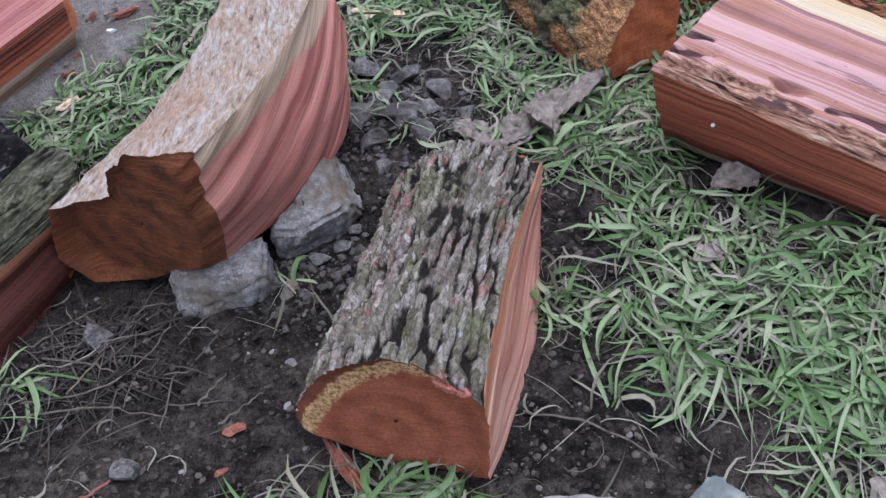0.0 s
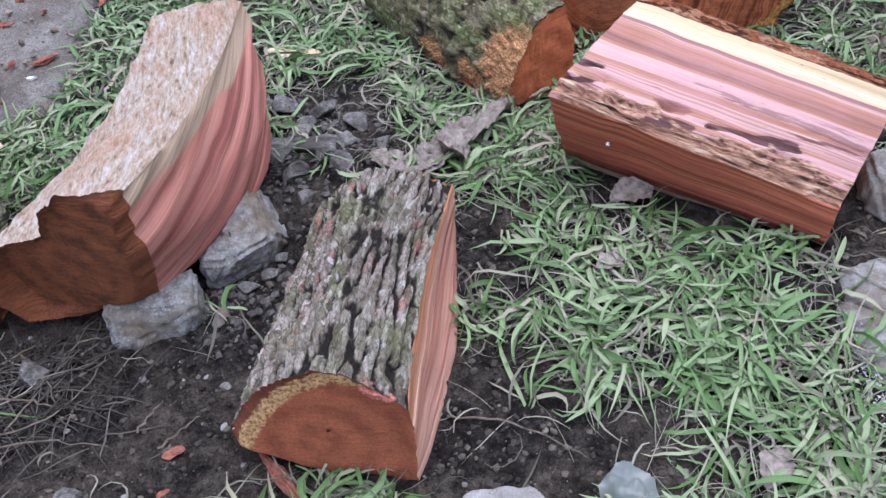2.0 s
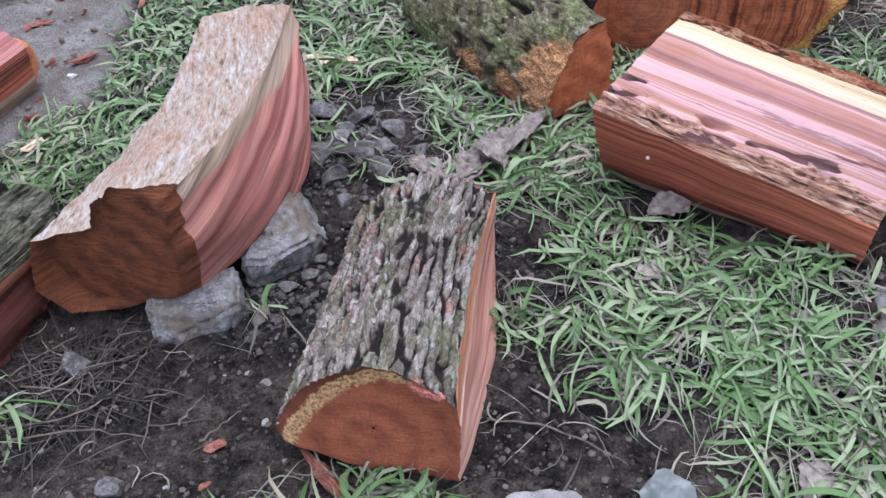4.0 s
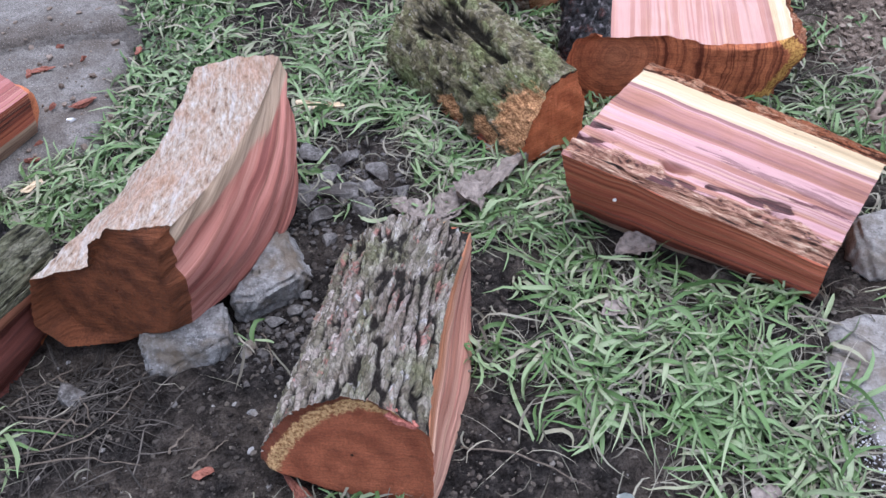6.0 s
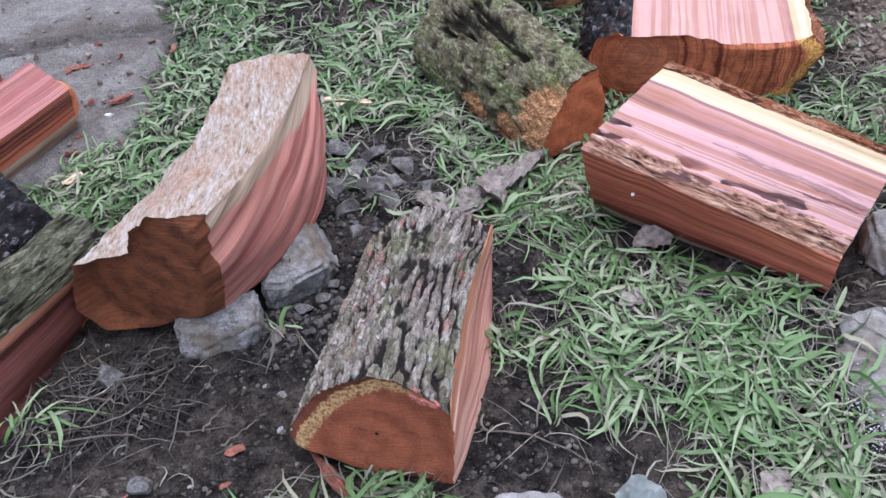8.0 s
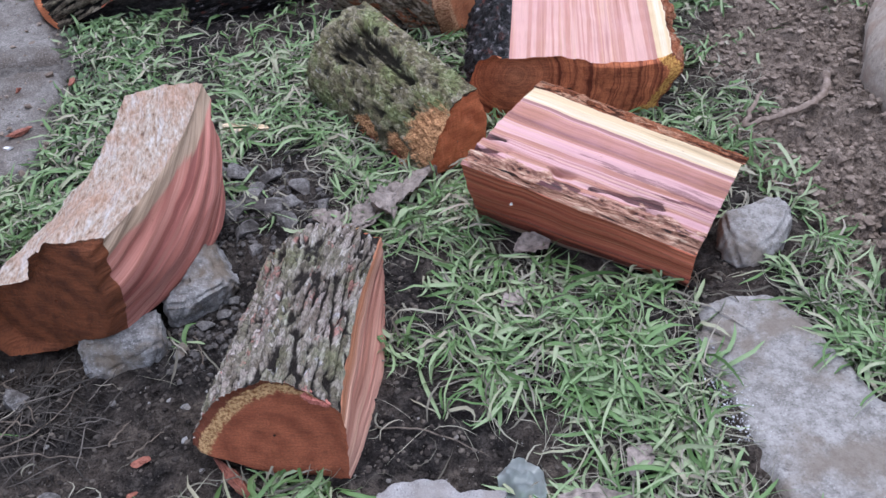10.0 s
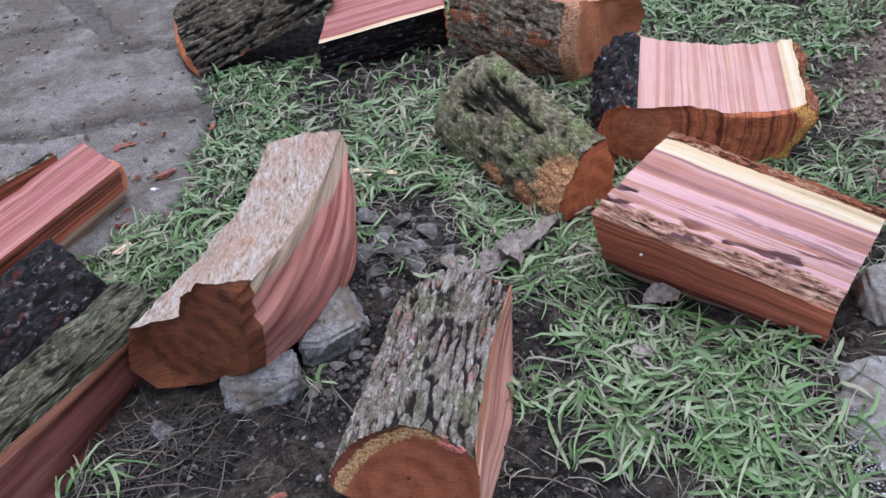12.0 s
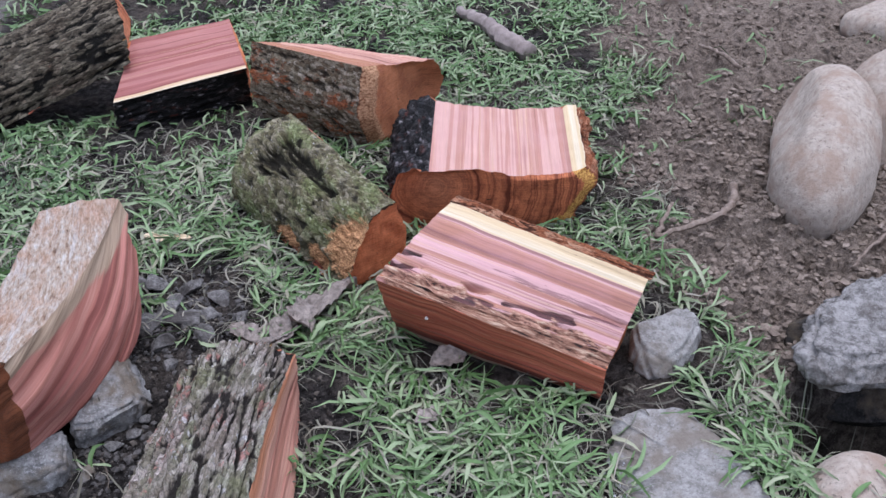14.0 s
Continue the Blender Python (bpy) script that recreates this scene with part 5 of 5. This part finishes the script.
k = Mat("earth_crumbs", 0.95, 0.06)
geo = k.n.new("ShaderNodeNewGeometry")
cn = k.noise(k.vec((1, 1, 1), "Object", False), 250, 3)
CRUMB = k.done(k.mix(0.5, k.ramp(geo.outputs["Random Per Island"], [(0.0, (0.025, 0.021, 0.019)), (0.6, (0.07, 0.06, 0.053)), (0.95, (0.14, 0.12, 0.1)), (1.0, (0.27, 0.26, 0.25))]), k.ramp(cn, [(0.3, 0.3), (0.7, 1.0)]), "MULTIPLY"), k.bump(cn, 0.6, 0.002))
k = Mat("loose_soil_clods", 0.95, 0.06)
geo = k.n.new("ShaderNodeNewGeometry")
cn = k.noise(k.vec((1, 1, 1), "Object", False), 160, 4)
CLOD = k.done(k.mix(0.55, k.ramp(geo.outputs["Random Per Island"], [(0.0, (0.16, 0.124, 0.099)), (0.7, (0.245, 0.194, 0.157)), (1.0, (0.3, 0.24, 0.198))]), k.ramp(cn, [(0.3, 0.3), (0.7, 1.0)]), "MULTIPLY"), k.bump(cn, 0.8, 0.004))
rng = np.random.default_rng(5)


def free_of_things(x, y, margin=0.0):
    ok = np.ones(x.shape, bool)
    for poly in FOOT:
        ok &= signed(poly, x, y) < margin
    return ok


cx, cy = rng.uniform(-0.62, 0.75, 26000), rng.uniform(-0.3, 0.95, 26000)
ok = free_of_things(cx, cy) & (path_area(cx, cy) < 0.5)
cx, cy = cx[ok], cy[ok]
lumps("earth_crumbs", cx, cy, 0.0009 + 0.0048 * rng.random(len(cx)) ** 4, CRUMB, "loose dark crumbs of damp earth and grit", 6)
cx, cy = rng.uniform(0.75, 2.0, 60000), 0.15 + 2.1 * rng.random(60000) ** 1.3
ok = (loose_soil(cx, cy) > 0.35) & free_of_things(cx, cy) & (rng.random(60000) < np.where(cy < 1.3, 1.0, 0.5))
cx, cy = cx[ok], cy[ok]
lumps("soil_clods", cx, cy, 0.0012 + 0.009 * rng.random(len(cx)) ** 5, CLOD, "heap of brown crumbly soil clods", 7)

cx, cy = rng.uniform(-2.2, -0.5, 5000), rng.uniform(0.5, 3.2, 5000)
ok = (path_area(cx, cy) > 0.5) & free_of_things(cx, cy)
cx, cy = cx[ok], cy[ok]
grit = lumps("path_grit", cx, cy, 0.0015 + 0.009 * rng.random(len(cx)) ** 5, CLOD, "grit and crumbs of earth strewn on the path", 8)
grit.location.z = 0.016

cx, cy = np.concatenate([rng.normal(-0.1, 0.07, 900), rng.normal(-0.2, 0.045, 350)]), np.concatenate([rng.normal(0.69, 0.1, 900), rng.normal(0.33, 0.05, 350)])
ok = free_of_things(cx, cy)
cx, cy = cx[ok], cy[ok]
lumps("grey_clods", cx, cy, 0.001 + 0.0075 * rng.random(len(cx)) ** 3, plain_mat("grey_dirt_clods", (0.03, 0.027, 0.025), (0.11, 0.1, 0.094), 120), "grey clods and grit on dark earth between logs", 18)

cx, cy = rng.normal(0.562, 0.014, 500), rng.uniform(-0.06, 0.12, 500)
lime = lumps("lime_crumbs", cx, cy, 0.0006 + 0.0022 * rng.random(500) ** 4, plain_mat("white_lime", (0.36, 0.36, 0.38), (0.55, 0.55, 0.57), 150), "white crumbs of lime at the edge of the slab", 9)
lime.location.z = 0.008

# ---- grass ----


def grass_amount(x, y):
    n = fbm(x * 7, y * 7, 31, 3) - 0.5
    m = fbm(x * 22, y * 22, 33, 2) - 0.5

    def bare(cx, cy, rx, ry, turn=0.0):
        c, s = math.cos(turn), math.sin(turn)
        dx, dy = x - cx, y - cy
        return 1 - sstep(0.8, 1.12, np.hypot((dx * c + dy * s) / rx, (-dx * s + dy * c) / ry) + n * 0.7 + m * 0.3)

    a = np.ones(x.shape)
    for cx, cy, rx, ry, keep in ((-0.30, 0.13, 0.34, 0.2, 0.01), (-0.42, 0.3, 0.2, 0.16, 0.02), (-0.07, 0.6, 0.15, 0.2, 0.03), (-0.16, 0.42, 0.15, 0.16, 0.0), (0.11, 0.1, 0.11, 0.14, 0.06), (0.27, -0.01, 0.17, 0.1, 0.14), (-0.45, 0.0, 0.26, 0.14, 0.03), (0.15, 0.34, 0.07, 0.12, 0.45), (-0.07, 0.8, 0.13, 0.17, 0.1), (-0.2, -0.1, 0.3, 0.07, 0.14), (0.62, 0.27, 0.05, 0.05, 0.2), (0.78, 0.28, 0.07, 0.05, 0.4)):
        a = np.minimum(a, 1 - (1 - keep) * bare(cx, cy, rx, ry))
    a = a * (1 - 0.97 * loose_soil(x, y)) * (1 - path_area(x, y))
    return a * np.where(y > 2.4, 0.75, 1.0) * (0.1 + 1.1 * sstep(-0.12, 0.1, n + m * 0.7))


def blades(name, x, y, length, width, rise, droop, material, label, seed, lift=0.012, segments=5, head=None, curl=0.95):
    """Many bent ribbons, lying and standing."""
    rng = np.random.default_rng(seed)
    n = len(x)
    head = rng.uniform(0, 2 * np.pi, n) if head is None else head
    curl = rng.normal(0, curl, n)
    el = rise(rng, n)
    P = np.zeros((n, segments + 1, 3))
    P[:, 0] = np.stack([x, y, ground_z(x, y) - 0.002], 1)
    D = []
    for s in range(segments):
        e, h = el - droop * (s / segments) * (0.6 + 0.8 * rng.random(n)), head + curl * s / segments
        d = np.stack([np.cos(e) * np.cos(h), np.cos(e) * np.sin(h), np.sin(e)], 1)
        P[:, s + 1] = P[:, s] + d * (length / segments)[:, None]
        D.append(h)
    D.append(D[-1])
    floor = ground_z(P[..., 0], P[..., 1]) + (lift * rng.random(n) ** 1.5)[:, None] + 0.002
    P[:, 1:, 2] = np.maximum(P, np.concatenate([P[..., :2], floor[..., None]], -1))[:, 1:, 2]
    H = np.stack(D, 1)
    roll = rng.normal(0, 0.5, n)[:, None] + np.linspace(0, 1, segments + 1)[None] * rng.normal(0, 0.7, n)[:, None]
    side = np.stack([-np.sin(H) * np.cos(roll), np.cos(H) * np.cos(roll), np.sin(roll)], -1)
    t = np.linspace(0, 1, segments + 1)
    taper = np.minimum(1.0, 0.55 + 1.6 * t) * np.clip((1 - t) * 2.6, 0.06, 1)
    W = side * (width[:, None] * taper[None] / 2)[..., None]
    fold = np.array([0, 0, -1.0]) * (width[:, None] * taper[None] * 0.18)[..., None]
    V = np.stack([P - W, P + fold, P + W], 2)
    idx = np.arange(n * (segments + 1) * 3).reshape(n, segments + 1, 3)
    F = np.concatenate([np.stack([idx[:, :-1, c], idx[:, :-1, c + 1], idx[:, 1:, c + 1], idx[:, 1:, c]], -1).reshape(-1, 4) for c in (0, 1)])
    uv = np.broadcast_to(np.stack(np.broadcast_arrays(np.array([0, 0.5, 1.0])[None, :], t[:, None]), -1), (n, segments + 1, 3, 2)).reshape(-1, 2)
    return tagged(mesh_object(name, V.reshape(-1, 3), F, material, uv=uv), label, "grass", kind="stuff")


def grass_mat(name, stops, rough=0.42):
    k = Mat(name, rough)
    geo = k.n.new("ShaderNodeNewGeometry")
    fine = k.noise(k.vec((1, 1, 1), "Object", False), 160, 4, 0.7)
    big = k.noise(k.vec((1, 1, 1), "Object", False), 6, 3)
    col = k.ramp(k.math("ADD", k.math("MULTIPLY", geo.outputs["Random Per Island"], 0.85), k.math("MULTIPLY", k.math("SUBTRACT", big, 0.35), 0.5)), stops)
    rib = k.noise(k.vec((14, 0.6, 1), "UV", False), 1.0, 3)
    col = k.mix(0.45, col, k.ramp(rib, [(0.38, 0.5), (0.6, 1.0)]), "MULTIPLY")
    col = k.mix(k.ramp(fine, [(0.62, 0.0), (0.78, 0.4)]), col, (0.22, 0.21, 0.11))
    k.b.inputs["Subsurface Weight"].default_value = 0.0
    return k.done(col, k.bump(rib, 0.3, 0.001))


GRASS = grass_mat("green_grass_blades", [(0.0, (0.055, 0.105, 0.03)), (0.28, (0.105, 0.185, 0.062)), (0.52, (0.175, 0.255, 0.118)), (0.78, (0.26, 0.31, 0.18)), (0.89, (0.28, 0.265, 0.185)), (1.0, (0.32, 0.275, 0.215))], 0.5)
STRAW = grass_mat("withered_grass", [(0.0, (0.075, 0.066, 0.052)), (0.4, (0.165, 0.155, 0.12)), (0.7, (0.25, 0.24, 0.185)), (1.0, (0.34, 0.3, 0.245))], 0.8)
rng = np.random.default_rng(11)


def scatter(x0, x1, y0, y1, n, power=1.0, margin=0.004):
    x, y = rng.uniform(x0, x1, n), rng.uniform(y0, y1, n)
    ok = (rng.random(n) < grass_amount(x, y) ** power) & free_of_things(x, y, margin)
    return x[ok], y[ok]


lay = lambda r, n: np.abs(r.normal(0.34, 0.36, n))  # noqa: E731


def tufts(x, y, low, high, spread, fan):
    """Blades that spring from common roots and lean one way."""
    many = rng.integers(low, high, len(x))
    which = np.repeat(np.arange(len(x)), many)
    m = len(which)
    lean = rng.uniform(0, 2 * np.pi, len(x))
    return x[which] + rng.normal(0, spread, m), y[which] + rng.normal(0, spread, m), lean[which] + rng.normal(0, fan, m), rng.uniform(0.65, 1.25, len(x))[which]


x, y = scatter(-0.75, 1.0, -0.35, 0.95, 3900, 1.3)
x, y, lean, size = tufts(x, y, 4, 10, 0.007, 0.75)
ok = free_of_things(x, y, 0.004)
x, y, lean, size = x[ok], y[ok], lean[ok], size[ok]
blades("grass", x, y, size * rng.uniform(0.04, 0.125, len(x)), 0.0026 + 0.0056 * rng.random(len(x)) ** 1.2, lay, 1.7, GRASS, "broad green grass blades, trodden and tangled", 12, lift=0.024, segments=6, head=lean, curl=1.15)
x, y = scatter(-1.0, 2.1, 0.95, 2.3, 30000)
blades("grass", x, y, rng.uniform(0.03, 0.1, len(x)), rng.uniform(0.004, 0.0085, len(x)), lay, 1.4, GRASS, "short green lawn grass behind the logs", 13, lift=0.025, segments=4)
x, y = scatter(-3.0, 4.5, 2.3, 6.5, 34000)
blades("grass", x, y, rng.uniform(0.04, 0.1, len(x)), rng.uniform(0.006, 0.012, len(x)), lay, 1.1, GRASS, "far green grass", 14, lift=0.03, segments=3)
n = 24000
x, y = rng.uniform(-0.75, 1.3, n), rng.uniform(-0.35, 1.5, n)
ok = free_of_things(x, y) & (path_area(x, y) < 0.5) & (rng.random(n) < np.clip(grass_amount(x, y) ** 0.6 * 1.1 - 0.02, 0, 1)) & (loose_soil(x, y) < 0.5)
x, y = x[ok], y[ok]
blades("withered_grass", x, y, rng.uniform(0.03, 0.12, len(x)), 0.0009 + 0.0045 * rng.random(len(x)) ** 2.2, lambda r, m: np.abs(r.normal(0.16, 0.24, m)), 0.8, STRAW, "flattened straw-coloured dead grass on earth", 15, lift=0.02, segments=6, curl=1.7)
n = 380
x, y = rng.normal(-0.5, 0.06, n), rng.normal(0.21, 0.06, n)
ok = free_of_things(x, y, -0.006)
x, y = x[ok], y[ok]
blades("dry_stalks", x, y, rng.uniform(0.03, 0.13, len(x)), rng.uniform(0.001, 0.0026, len(x)), lambda r, m: np.abs(r.normal(0.08, 0.08, m)), 0.3, grass_mat("brown_dry_stalks", [(0.0, (0.02, 0.017, 0.015)), (0.6, (0.05, 0.043, 0.037)), (1.0, (0.17, 0.15, 0.13))], 0.85), "matted thin dry stalks on dark earth", 17, lift=0.01, segments=6, curl=0.4)

# ---- low weeds beside the path ----
n = 900
x, y = rng.uniform(-0.62, -0.38, n), rng.uniform(0.72, 1.75, n)
ok = (path_area(x, y) < 0.35) & free_of_things(x, y)
x, y = x[ok], y[ok]
blades("weeds", x, y, rng.uniform(0.012, 0.026, len(x)), rng.uniform(0.009, 0.016, len(x)), lambda r, m: np.abs(r.normal(0.7, 0.4, m)), 0.9, grass_mat("weed_leaves", [(0.0, (0.05, 0.095, 0.035)), (0.6, (0.09, 0.15, 0.065)), (1.0, (0.15, 0.2, 0.11))]), "small round-leaved green weeds beside the path", 16, lift=0.02, segments=4)
